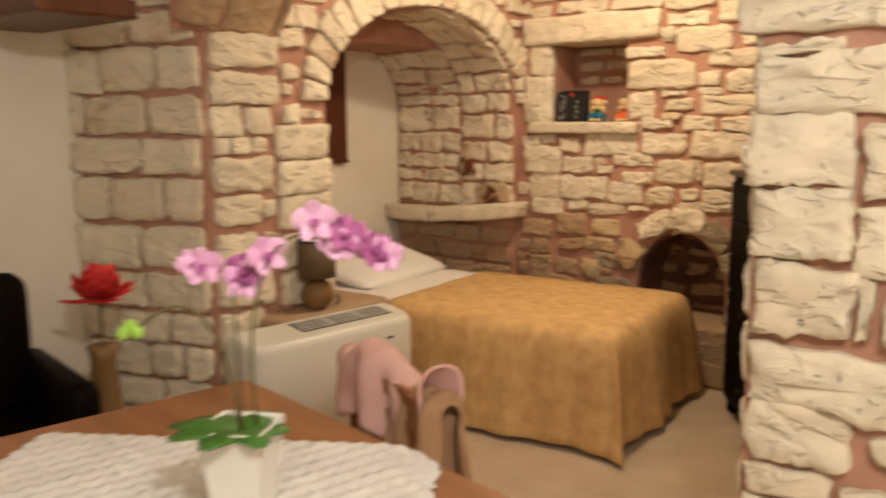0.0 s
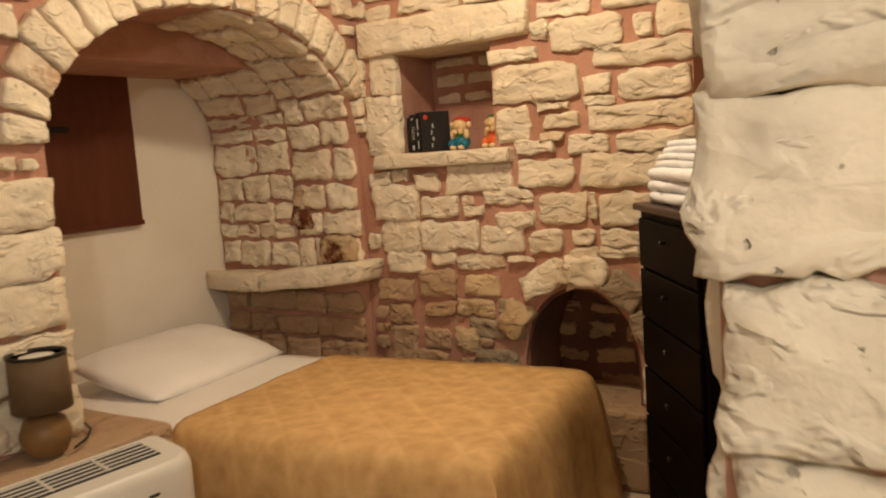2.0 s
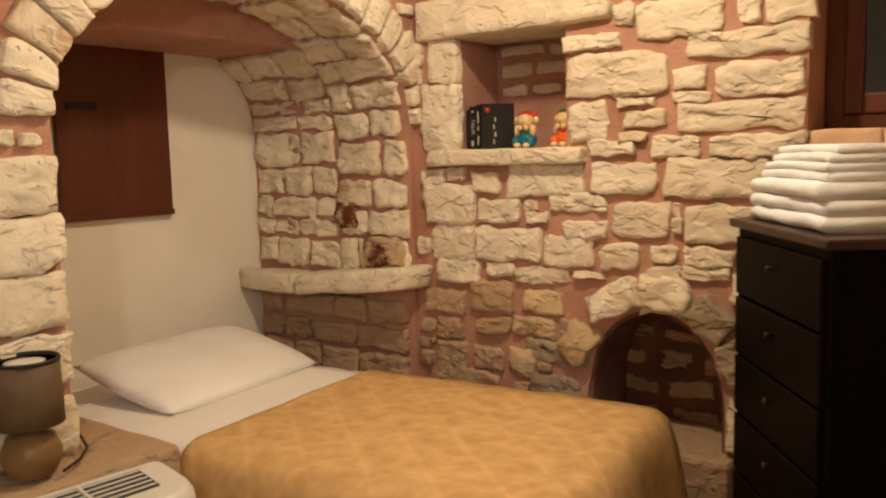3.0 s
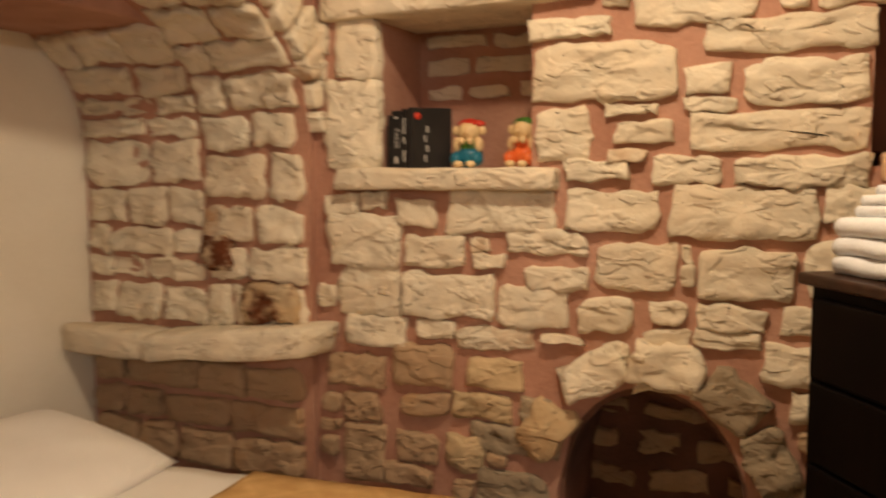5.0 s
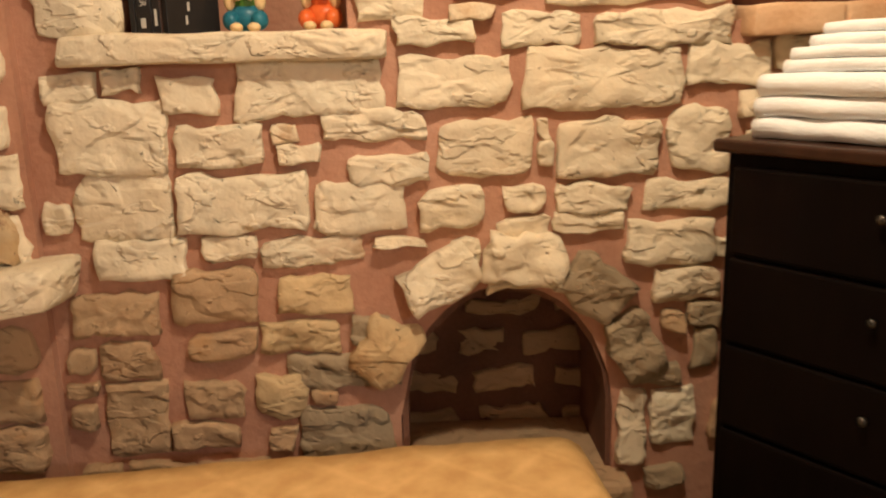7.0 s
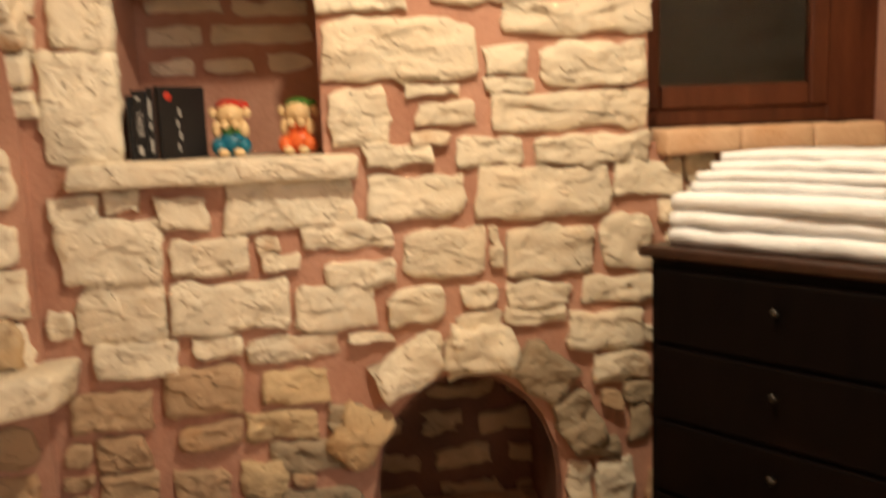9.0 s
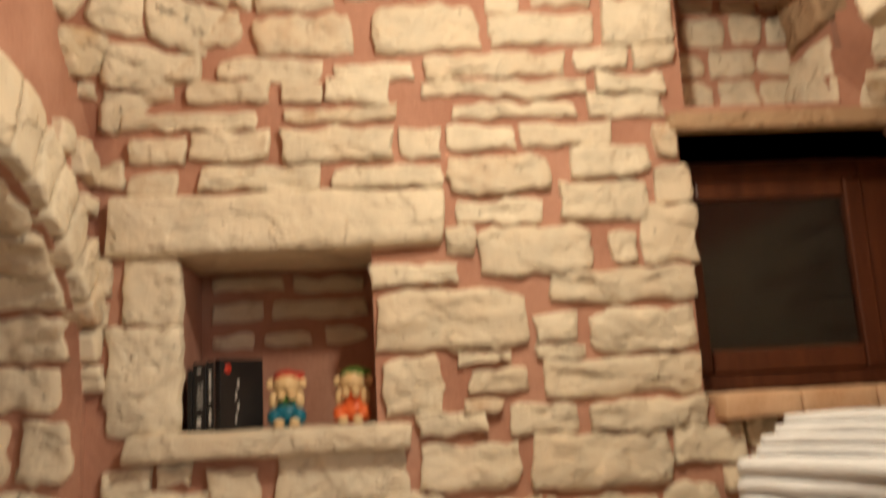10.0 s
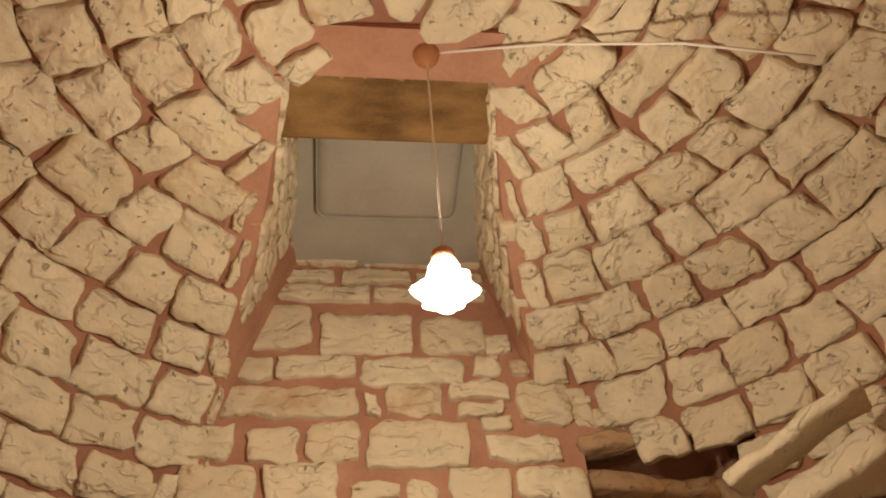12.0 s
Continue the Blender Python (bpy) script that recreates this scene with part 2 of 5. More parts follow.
def add_box(bm, lo, hi, bevel=0.0, mat=0, segs=2, turn=None):
    lo, hi = Vector(lo), Vector(hi)
    r = bmesh.ops.create_cube(bm, size=1, matrix=Matrix.Translation((lo + hi) / 2) @ Matrix.Diagonal((*(hi - lo), 1)))
    vs = r["verts"]
    if bevel:
        es = list({e for v in vs for e in v.link_edges})
        vs = bmesh.ops.bevel(bm, geom=es, offset=bevel, segments=segs, affect="EDGES", profile=0.5)["verts"]
    if turn is not None:
        bmesh.ops.transform(bm, matrix=turn, verts=vs)
    for f in {f for v in vs for f in v.link_faces}:
        f.material_index = mat
    return vs


def box(lo, hi, bevel=0.0, segs=2):
    bm = bmesh.new()
    add_box(bm, lo, hi, bevel, 0, segs)
    return bm


def add_lathe(bm, profile, n=24, mat=0, at=(0, 0, 0), wave=None):
    rings = []
    for r, z in profile:
        rings.append([bm.verts.new((at[0] + r * (1 + (wave(a, z) if wave else 0)) * math.cos(a), at[1] + r * (1 + (wave(a, z) if wave else 0)) * math.sin(a), at[2] + z))
                      for a in (2 * math.pi * k / n for k in range(n))])
    for p, q in zip(rings, rings[1:]):
        for k in range(n):
            f = bm.faces.new((p[k], p[(k + 1) % n], q[(k + 1) % n], q[k]))
            f.material_index, f.smooth = mat, True
    for ring in (rings[0], rings[-1]):
        f = bm.faces.new(ring)
        f.material_index = mat
    return bm


def lathe(profile, n=24, wave=None):
    return add_lathe(bmesh.new(), profile, n, wave=wave)


def add_ball(bm, c, r, mat=0, squash=(1, 1, 1), seg=12, turn=None):
    m = Matrix.Translation(c) @ (turn or Matrix()) @ Matrix.Diagonal((r * squash[0], r * squash[1], r * squash[2], 1))
    vs = bmesh.ops.create_uvsphere(bm, u_segments=seg, v_segments=max(6, seg * 2 // 3), radius=1, matrix=m)["verts"]
    for f in {f for v in vs for f in v.link_faces}:
        f.material_index, f.smooth = mat, True


def add_tube(bm, pts, r, n=8, mat=0):
    pts = [Vector(p) for p in pts]
    rings = []
    for i, p in enumerate(pts):
        d = (pts[min(i + 1, len(pts) - 1)] - pts[max(i - 1, 0)]).normalized()
        s = d.cross(Vector((0.3, 0.2, 1)) if abs(d.z) < 0.9 else Vector((1, 0.1, 0))).normalized()
        u = s.cross(d)
        rr = r[i] if isinstance(r, list) else r
        rings.append([bm.verts.new(p + rr * (math.cos(a) * s + math.sin(a) * u)) for a in (2 * math.pi * k / n for k in range(n))])
    for p, q in zip(rings, rings[1:]):
        for k in range(n):
            f = bm.faces.new((p[k], p[(k + 1) % n], q[(k + 1) % n], q[k]))
            f.material_index, f.smooth = mat, True
    bm.faces.new(rings[0]).material_index = mat
    bm.faces.new(rings[-1]).material_index = mat
    return bm


def tube(pts, r, n=8):
    return add_tube(bmesh.new(), pts, r, n)


def arc_points(a, b, c, n=12):
    """A smooth curve from a to c, bent towards b."""
    a, b, c = Vector(a), Vector(b), Vector(c)
    return [(1 - t) ** 2 * a + 2 * t * (1 - t) * b + t * t * c for t in (k / n for k in range(n + 1))]


def flat(origin, u, n):
    """The frame of an upright wall: u along it, z up, n out of it."""
    o, u, n = Vector(origin), Vector(u).normalized(), Vector(n).normalized()
    return lambda a, z, d: (o + a * u + d * n) + Vector((0, 0, z))


def stone_data(where, a0, a1, z0, z1, proud, rng, rough=1.0, skew=0.0, ring_n=0):
    """Points and faces of one hewn stone on the surface `where`, with a chipped outline and a bulging, broken face."""
    w, h = a1 - a0, z1 - z0
    ca, cz = (a0 + a1) / 2, (z0 + z1) / 2
    na = max(4, min(14, round(w / 0.026)))
    nz = max(3, min(9, round(h / 0.024)))
    edge = [(-1 + 2 * k / na, -1) for k in range(na)] + [(1, -1 + 2 * k / nz) for k in range(nz)]
    edge += [(1 - 2 * k / na, 1) for k in range(na)] + [(-1, 1 - 2 * k / nz) for k in range(nz)]
    cut = [rng.choice((0.0, 0.02, 0.04, 0.08, 0.17)) for _ in range(4)]
    seed = Vector((rng.uniform(0, 90), rng.uniform(0, 90), rng.uniform(0, 90)))
    tilt_a, tilt_z = rng.uniform(-0.25, 0.25), rng.uniform(-0.3, 0.2)
    out = []
    for x, y in edge:
        c = cut[(0 if x < 0 else 1) + (0 if y < 0 else 2)]
        k = max(0.0, abs(x) + abs(y) - (2 - 2 * c)) / 2
        m = min(w, h) / 2
        x -= math.copysign(k * m / (w / 2), x)
        y -= math.copysign(k * m / (h / 2), y)
        j = noise.noise_vector(seed + Vector((x * w * 9, y * h * 9, 0)))
        chip = noise.noise_vector(seed + Vector((x * w * 24, y * h * 24, 5)))
        out.append((x * w / 2 + (j.x * 0.010 + chip.x * 0.007) * rough, y * h / 2 + (j.y * 0.011 + chip.y * 0.007) * rough))

    def j_at(x, y):
        return noise.noise_vector(seed + Vector((x * 5, y * 5, 11))) * 0.010 * rough

    n = len(out)
    verts, faces = [], []
    m = min(w, h) / 2
    for inset, depth in ((0.0, -0.03), (0.0, 0.72), (0.05, 0.96), (0.34, 1.0), (0.70, 1.0)):
        for x, y in out:
            f = 1 - inset
            fx = (abs(x) - inset * m) / abs(x) if abs(x) > m and inset else f
            fy = (abs(y) - inset * m) / abs(y) if abs(y) > m and inset else f
            px, py = x * fx, y * fy
            d = depth * proud if depth > 0 else depth
            if depth > 0:
                q = noise.noise(seed + Vector((px * 13, py * 13, 3))) + 0.6 * noise.noise(seed + Vector((px * 31, py * 31, 7)))
                d += q * 0.012 * rough * min(1.0, depth) + proud * (tilt_a * px / w + tilt_z * py / h)
            verts.append(where(ca + px + skew * py + j_at(px, py).x, cz + py + j_at(px, py).y, d))
    for r in range(4):
        for k in range(n):
            faces.append((r * n + k, r * n + (k + 1) % n, (r + 1) * n + (k + 1) % n, (r + 1) * n + k))
    mid = len(verts)
    last = 4 * n
    verts.append(sum((verts[last + k] for k in range(n)), Vector()) / n)
    for k in range(n):
        faces.append((last + k, last + (k + 1) % n, mid))
    return verts, faces


def lay(parent, where, a0, a1, z0, z1, proud, rng, mat, rough=1.0, skew=0.0, name="stone"):
    v, f = stone_data(where, a0, a1, z0, z1, proud, rng, rough, skew)
    mesh = bpy.data.meshes.new(name)
    mesh.from_pydata(v, [], f)
    flip = (where(a0, z0, 1) - where(a0, z0, 0)).dot((where(a1, z0, 0) - where(a0, z0, 0)).cross(where(a0, z1, 0) - where(a0, z0, 0))) < 0
    if flip:
        mesh.flip_normals()
    return finish(name, mesh, mat, parent, smooth=True)


def courses(parent, where, a0, a1, z0, z1, rng, free, proud=0.03, mat=None, wide=(0.14, 0.36), high=(0.09, 0.18), gap=0.02, rough=1.0, low=None):
    """Rubble courses over a stretch of wall, left out where free(a0, a1, z0, z1) is false."""
    z = z0
    while z < z1 - 0.05:
        h = min(rng.uniform(*high), z1 - z)
        if z1 - z - h < 0.06:
            h = z1 - z
        a = a0 + rng.uniform(-0.05, 0.02)
        while a < a1 - 0.05:
            w = min(rng.uniform(*wide), a1 - a)
            if a1 - a - w < 0.08:
                w = a1 - a
            s = (max(a, a0) + gap / 2, a + w - gap / 2, z + gap / 2 + rng.uniform(-0.005, 0.005), z + h - gap / 2 + rng.uniform(-0.006, 0.006))
            if s[1] - s[0] > 0.05 and free(*s):
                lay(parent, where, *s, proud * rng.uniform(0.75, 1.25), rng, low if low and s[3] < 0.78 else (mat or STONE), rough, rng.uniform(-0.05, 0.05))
            a += w
        z += h


def column_wall(name, where, breaks, top, holes, thick, material, label, bottom=0.0, category="wall"):
    """A wall of solid upright slices; holes are (a0, a1, floor, crown(a)), and go through its whole thickness."""
    verts, faces = [], []
    for a, b in zip(breaks, breaks[1:]):
        mid = (a + b) / 2
        cuts = sorted([(h[2], h[3]) for h in holes if h[0] < mid < h[1]], key=lambda c: c[0])
        spans, lo = [], (bottom if callable(bottom) else (lambda q: bottom))
        for floor, crown in cuts:
            spans.append((lo, lambda q, floor=floor: floor))
            lo = crown
        spans.append((lo, top))
        for lower, upper in spans:
            q = [lower(a), lower(b), upper(b), upper(a)]
            if max(q[3] - q[0], q[2] - q[1]) < 0.003:
                continue
            k = len(verts)
            for d in (0, -thick):
                verts += [where(a, q[0], d), where(b, q[1], d), where(b, max(q[2], q[1]), d), where(a, max(q[3], q[0]), d)]
            faces += [(k, k + 1, k + 2, k + 3), (k + 7, k + 6, k + 5, k + 4), (k, k + 4, k + 5, k + 1), (k + 3, k + 2, k + 6, k + 7), (k, k + 3, k + 7, k + 4), (k + 1, k + 5, k + 6, k + 2)]
    mesh = bpy.data.meshes.new(name)
    mesh.from_pydata(verts, [], faces)
    return tagged(finish(name, mesh, material), label, category, kind="structure")


def spaced(lo, hi, step, extra=()):
    n = max(1, round((hi - lo) / step))
    return sorted(set([round(lo + (hi - lo) * k / n, 4) for k in range(n + 1)] + [round(e, 4) for e in extra if lo <= e <= hi]))


def slab(name, lo, hi, material, label, category):
    return tagged(part(name, box(lo, hi), material), label, category, kind="structure")


# ---- structure ----
RNG = random.Random(7)
WX, EX, NY, SY = -2.97, -0.56, 4.45, 2.0
MID = Vector((-1.85, 3.2))
GATE_T = 0.55

slab("floor", (-4.3, -1.8, -0.2), (1.9, 5.0, 0.0), TILE, "worn beige stone floor", "floor")


def oval(c, half, spring, rise):
    return lambda q: spring + rise * math.sqrt(max(0.0, 1 - ((q - c) / half) ** 2))


hearth_crown = oval(-1.885, 0.265, 0.5, 0.335)
alcove_crown = oval(3.615, 0.805, 1.55, 0.51)


def gate_crown(q):
    """Segmental arch over the passage, from springers at 1.82 m."""
    return 1.82 + 0.65 - 1.333 + math.sqrt(max(0.0, 1.333 ** 2 - (q + 1.825) ** 2))



where_n = flat((0, NY, 0), (1, 0, 0), (0, -1, 0))
where_w = flat((WX, 0, 0), (0, 1, 0), (1, 0, 0))
where_s = flat((0, SY, 0), (1, 0, 0), (0, -1, 0))
where_e = flat((EX, 0, 0), (0, 1, 0), (-1, 0, 0))

N_HOLES = [(-2.755, -2.235, 1.435, lambda q: 1.905), (-2.15, -1.62, 0.2, hearth_crown), (-1.37, EX, 1.44, lambda q: 2.19), (-1.34, -0.88, 2.27, lambda q: 2.79)]
wall_north = column_wall("wall_north", where_n, spaced(WX - 0.03, 0.3, 0.04, (-2.755, -2.235, -2.15, -1.62, -1.37, EX, -1.34, -0.88)), lambda q: 3.9, N_HOLES, 0.34, MORTAR, "rubble stone wall with pink mortar joints and a niche")
niche_back = slab("wall_niche_back", (-3.0, 4.79, 1.0), (-1.45, 4.95, 2.1), MORTAR, "pink-mortared back of the niche", "wall")
hearth_back = slab("wall_hearth_back", (-2.6, 4.79, 0.0), (-1.4, 4.95, 0.99), DARK_MORTAR, "dark mortared back of the hearth recess", "wall")
hole_back = slab("wall_hole_back", (-1.6, 4.72, 2.22), (-0.4, 4.95, 3.0), MORTAR, "stone back of the recess over the window", "wall")
wall_west = column_wall("wall_west", where_w, spaced(2.14, NY + 0.3, 0.04, (2.81, 4.42)), lambda q: 3.9, [(2.81, 4.42, 0.0, alcove_crown)], 0.98, MORTAR, "rubble stone wall with an arched bed alcove")
wall_gate = column_wall("wall_south", where_s, spaced(-2.968, 1.8, 0.05, (-0.675,)), lambda q: 3.9, [(-2.968, -0.675, 0.0, gate_crown)], GATE_T, MORTAR, "thick stone wall with an arched passage")
wall_east = slab("wall_east", (EX, 2.42, 0.0), (EX + 0.3, NY, 3.9), MORTAR, "rubble stone wall beside the chest of drawers", "wall")
slab("wall_alcove", (-4.1, 2.4, 0.0), (-3.951, 4.8, 2.4), PLASTER, "cream plastered wall at the bed's head", "wall")
slab("wall_dining_west", (-4.15, -1.8, 0.0), (-3.6, 1.999, 2.7), PLASTER, "pale plastered dining room wall", "wall")
slab("wall_dining_south", (-4.15, -2.0, 0.0), (1.9, -1.8, 2.7), PLASTER, "pale plastered dining room wall", "wall")
slab("wall_dining_east", (1.75, -1.8, 0.0), (1.95, 1.999, 2.7), PLASTER, "pale plastered dining room wall", "wall")
slab("ceiling_dining", (-4.3, -2.0, 2.7), (1.95, 1.999, 2.9), PLASTER, "pale plastered ceiling", "ceiling")

where_d = flat((-2.965, 2.135, 0), (-0.95, -0.31, 0), (0.31, -0.95, 0))
wall_nook = column_wall("wall_nook", where_d, spaced(0.0, 0.72, 0.2), lambda q: 2.7, [], 0.25, MORTAR, "rubble stone wall of the dining nook")

# the vault: a pendentive dome that runs into the four walls, open to a light shaft against the north wall
PROFILE = [(1.86, 2.0), (1.70, 2.18), (1.62, 2.30), (1.52, 2.44), (1.44, 2.66), (1.37, 2.90), (1.25, 3.08), (1.02, 3.22), (0.66, 3.31), (0.05, 3.35)]
LENGTHS = [0.0]
for (r0, z0), (r1, z1) in zip(PROFILE, PROFILE[1:]):
    LENGTHS.append(LENGTHS[-1] + math.hypot(r1 - r0, z1 - z0))
SHAFT_X0, SHAFT_X1, SHAFT_Y = -2.24, -1.70, 3.5


def shaft_side(y, side):
    """The shaft's west (0) or east (1) side at depth y: it widens towards the north wall."""
    f = (y - SHAFT_Y) / (NY - SHAFT_Y)
    return SHAFT_X1 + 0.24 * f if side else SHAFT_X0 - 0.21 * f


def in_recess(p, z, m=0.0):
    """Whether a place on the vault lies before the recess over the window."""
    return -1.37 - m < p.x < -0.90 + m and z < 2.76 + m and p.y > 3.6


def meridian(s):
    s = min(max(s, 0.0), LENGTHS[-1])
    for k in range(len(PROFILE) - 1):
        if s <= LENGTHS[k + 1]:
            f = (s - LENGTHS[k]) / (LENGTHS[k + 1] - LENGTHS[k])
            (r0, z0), (r1, z1) = PROFILE[k], PROFILE[k + 1]
            n = Vector((z0 - z1, r1 - r0)).normalized()
            return r0 + (r1 - r0) * f, z0 + (z1 - z0) * f, n
    return (*PROFILE[-1], Vector((0, -1)))


def dome_frame(ring):
    def where(a, s, d):
        r, z, n = meridian(s)
        t = a / ring
        return Vector((MID.x + (r + n.x * d) * math.cos(t), MID.y + (r + n.x * d) * math.sin(t), z + n.y * d))
    return where


def in_shaft(p, m=0.0):
    return shaft_side(p.y, 0) - m < p.x < shaft_side(p.y, 1) + m and p.y > SHAFT_Y - m


def vault():
    verts, faces, marks = [], [], []
    na, ns = 288, 72
    for i in range(ns + 1):
        r, z, _ = meridian(LENGTHS[-1] * i / ns)
        for k in range(na):
            t = 2 * math.pi * k / na
            verts.append(Vector((min(max(MID.x + r * math.cos(t), WX - 0.02), EX + 0.02), min(max(MID.y + r * math.sin(t), SY - 0.02), NY + 0.02), z)))
    for i in range(ns):
        for k in range(na):
            q = (i * na + k, i * na + (k + 1) % na, (i + 1) * na + (k + 1) % na, (i + 1) * na + k)
            r, _, _ = meridian(LENGTHS[-1] * (i + 0.5) / ns)
            t = 2 * math.pi * (k + 0.5) / na
            raw = Vector((MID.x + r * math.cos(t), MID.y + r * math.sin(t)))
            room = WX - 0.05 < raw.x < EX + 0.05 and SY - 0.05 < raw.y < NY + 0.05
            if room and not in_shaft(raw) and not in_recess(raw, meridian(LENGTHS[-1] * (i + 0.5) / ns)[1]):
                faces.append(q)
                marks.append(0)
    rng = random.Random(21)
    s = 0.02
    while s < LENGTHS[-1] - 0.1:
        h = rng.uniform(0.12, 0.18)
        ring = meridian(s + h / 2)[0]
        where = dome_frame(ring)
        a = rng.uniform(0, 0.2)
        close = a + 2 * math.pi * ring
        while a < close - 0.02:
            w = rng.uniform(0.13, 0.25)
            if close - a - w < 0.1:
                w = close - a
            step, lo, hi = w, a, a + w
            while hi - lo > 0.05 and in_shaft(where(lo + 0.01, s + h / 2, 0)):
                lo += 0.02
            while hi - lo > 0.05 and in_shaft(where(hi - 0.01, s + h / 2, 0)):
                hi -= 0.02
            p = where((lo + hi) / 2, s + h / 2, 0)
            inside = WX - 0.04 < p.x < EX + 0.04 and SY - 0.04 < p.y < NY + 0.03
            if inside and not in_shaft(p, 0.0) and not any(in_shaft(where(q, k, 0), -0.02) for q in (lo + 0.02, (lo + hi) / 2, hi - 0.02) for k in (s + 0.02, s + h - 0.02)) and not in_recess(p, p.z, 0.0):
                v, f = stone_data(where, lo + 0.007, hi - 0.007, s + 0.007, s + h - 0.007, 0.026 * rng.uniform(0.7, 1.3), rng, 1.3, rng.uniform(-0.22, 0.22))
                base = len(verts)
                verts.extend(v)
                faces.extend(tuple(base + j for j in g) for g in f)
                marks.extend([1] * len(f))
            a += step
        s += h
    mesh = bpy.data.meshes.new("ceiling_vault")
    mesh.from_pydata(verts, [], faces)
    ob = finish("ceiling_vault", mesh, [VAULT_MORTAR, VAULT], smooth=True)
    mesh.polygons.foreach_set("material_index", marks)
    return tagged(ob, "pendentive vault of hewn limestone with pink joints", "ceiling", kind="structure")


vault()
slab("roof_slab", (-3.4, 1.9, 3.92), (-0.3, 4.9, 4.0), MORTAR, "plain roof above the vault", "ceiling")


def where_sl(a, z, d):
    f = (a - SHAFT_Y) / (NY - SHAFT_Y)
    return Vector((shaft_side(a, 0) + 0.44 * f * max(0.0, z - 3.1) + d, a, z))


def where_sr(a, z, d):
    f = (a - SHAFT_Y) / (NY - SHAFT_Y)
    return Vector((shaft_side(a, 1) - 0.32 * f * max(0.0, z - 3.1) - d, a, z))


def dome_height(x, y):
    r = math.hypot(x - MID.x, y - MID.y)
    for (r0, z0), (r1, z1) in zip(PROFILE, PROFILE[1:]):
        if r1 <= r <= r0:
            return z0 + (z1 - z0) * (r0 - r) / (r0 - r1)
    return PROFILE[-1][1] if r < 0.1 else PROFILE[0][1]


shaft_left = column_wall("wall_shaft_west", where_sl, spaced(SHAFT_Y, NY, 0.06), lambda q: 3.9, [], 0.14, MORTAR, "stone cheek of the light shaft", lambda q: dome_height(shaft_side(q, 0), q) - 0.01)
shaft_right = column_wall("wall_shaft_east", where_sr, spaced(SHAFT_Y, NY, 0.06), lambda q: 3.9, [], 0.14, MORTAR, "stone cheek of the light shaft", lambda q: dome_height(shaft_side(q, 1), q) - 0.01)
shaft_front = slab("wall_shaft_front", (SHAFT_X0 - 0.16, SHAFT_Y - 0.15, 3.32), (SHAFT_X1 + 0.16, SHAFT_Y, 3.9), MORTAR, "stone front of the light shaft", "wall")


def shaft_hatch():
    """The sloping whitewashed lid of the shaft, with a raised panel, behind a wooden lintel."""
    top = thing("skylight_hatch", (0, 0, 0), 0, "whitewashed sloping skylight hatch with a raised panel", "hatch", kind="structure")
    cx = -1.94
    tilt = Matrix.Translation((cx, 4.12, 3.545)) @ Matrix.Rotation(radians(-9), 4, "X")
    bm = bmesh.new()
    add_box(bm, (-0.37, -0.34, 0.0), (0.37, 0.36, 0.05), 0.0, turn=tilt)
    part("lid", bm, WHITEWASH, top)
    bm = bmesh.new()
    add_box(bm, (-0.23, -0.38, -0.045), (0.23, 0.10, 0.0), 0.04, segs=4, turn=tilt)
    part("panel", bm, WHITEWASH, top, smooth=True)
    bm = bmesh.new()
    add_box(bm, (SHAFT_X0 - 0.04, SHAFT_Y + 0.01, 3.40), (SHAFT_X1 + 0.04, 3.79, 3.50), 0.015)
    part("lintel", bm, BEAM, top, "ochre wooden lintel")


shaft_hatch()


# ---- bed alcove ----
def alcove_edge(s):
    """Point and inward normal on the alcove's north side and vault, s metres up from the floor."""
    if s < 1.55:
        return 4.42, s, -1.0, 0.0
    t = min((s - 1.55) / 1.04, 1.0) * math.pi / 2
    ny, nz = -math.cos(t) / 0.805, -math.sin(t) / 0.51
    m = math.hypot(ny, nz)
    return 3.615 + 0.805 * math.cos(t), 1.55 + 0.51 * math.sin(t), ny / m, nz / m


def where_intrados(a, s, d):
    y, z, ny, nz = alcove_edge(s)
    return Vector((WX - a, y + d * ny, z + d * nz))


def where_voussoir(a, r, d):
    t = math.pi - a / 0.68
    ny, nz = math.cos(t) / 0.805, math.sin(t) / 0.51
    m = math.hypot(ny, nz)
    return Vector((WX + d, 3.615 + 0.805 * math.cos(t) + r * ny / m, 1.55 + 0.51 * math.sin(t) + r * nz / m))


def ledge():
    top = thing("stone_ledge", (0, 0, 0), 0, "projecting limestone ledge along the alcove wall", "ledge")
    for x0, x1, front in ((-3.955, -3.57, 4.27), (-3.55, -2.885, 4.25)):
        bm = bmesh.new()
        add_box(bm, (x0, front, 0.79), (x1, 4.45, 0.885), 0.018, segs=2)
        bmesh.ops.subdivide_edges(bm, edges=bm.edges, cuts=3, use_grid_fill=True)
        for v in bm.verts:
            v.co.z += max(0.0, v.co.x + 3.56) * 0.10
            v.co += noise.noise_vector(v.co * 9) * 0.014 + noise.noise_vector(v.co * 25) * 0.005
        part("block", bm, STONE, top, smooth=True)


ledge()
tagged(part("alcove_lintel", box((-3.95, 2.86, 1.90), (-3.42, 4.28, 2.2), 0.012), MORTAR), "pink-plastered flat lintel over the alcove's head", "lintel", kind="structure")


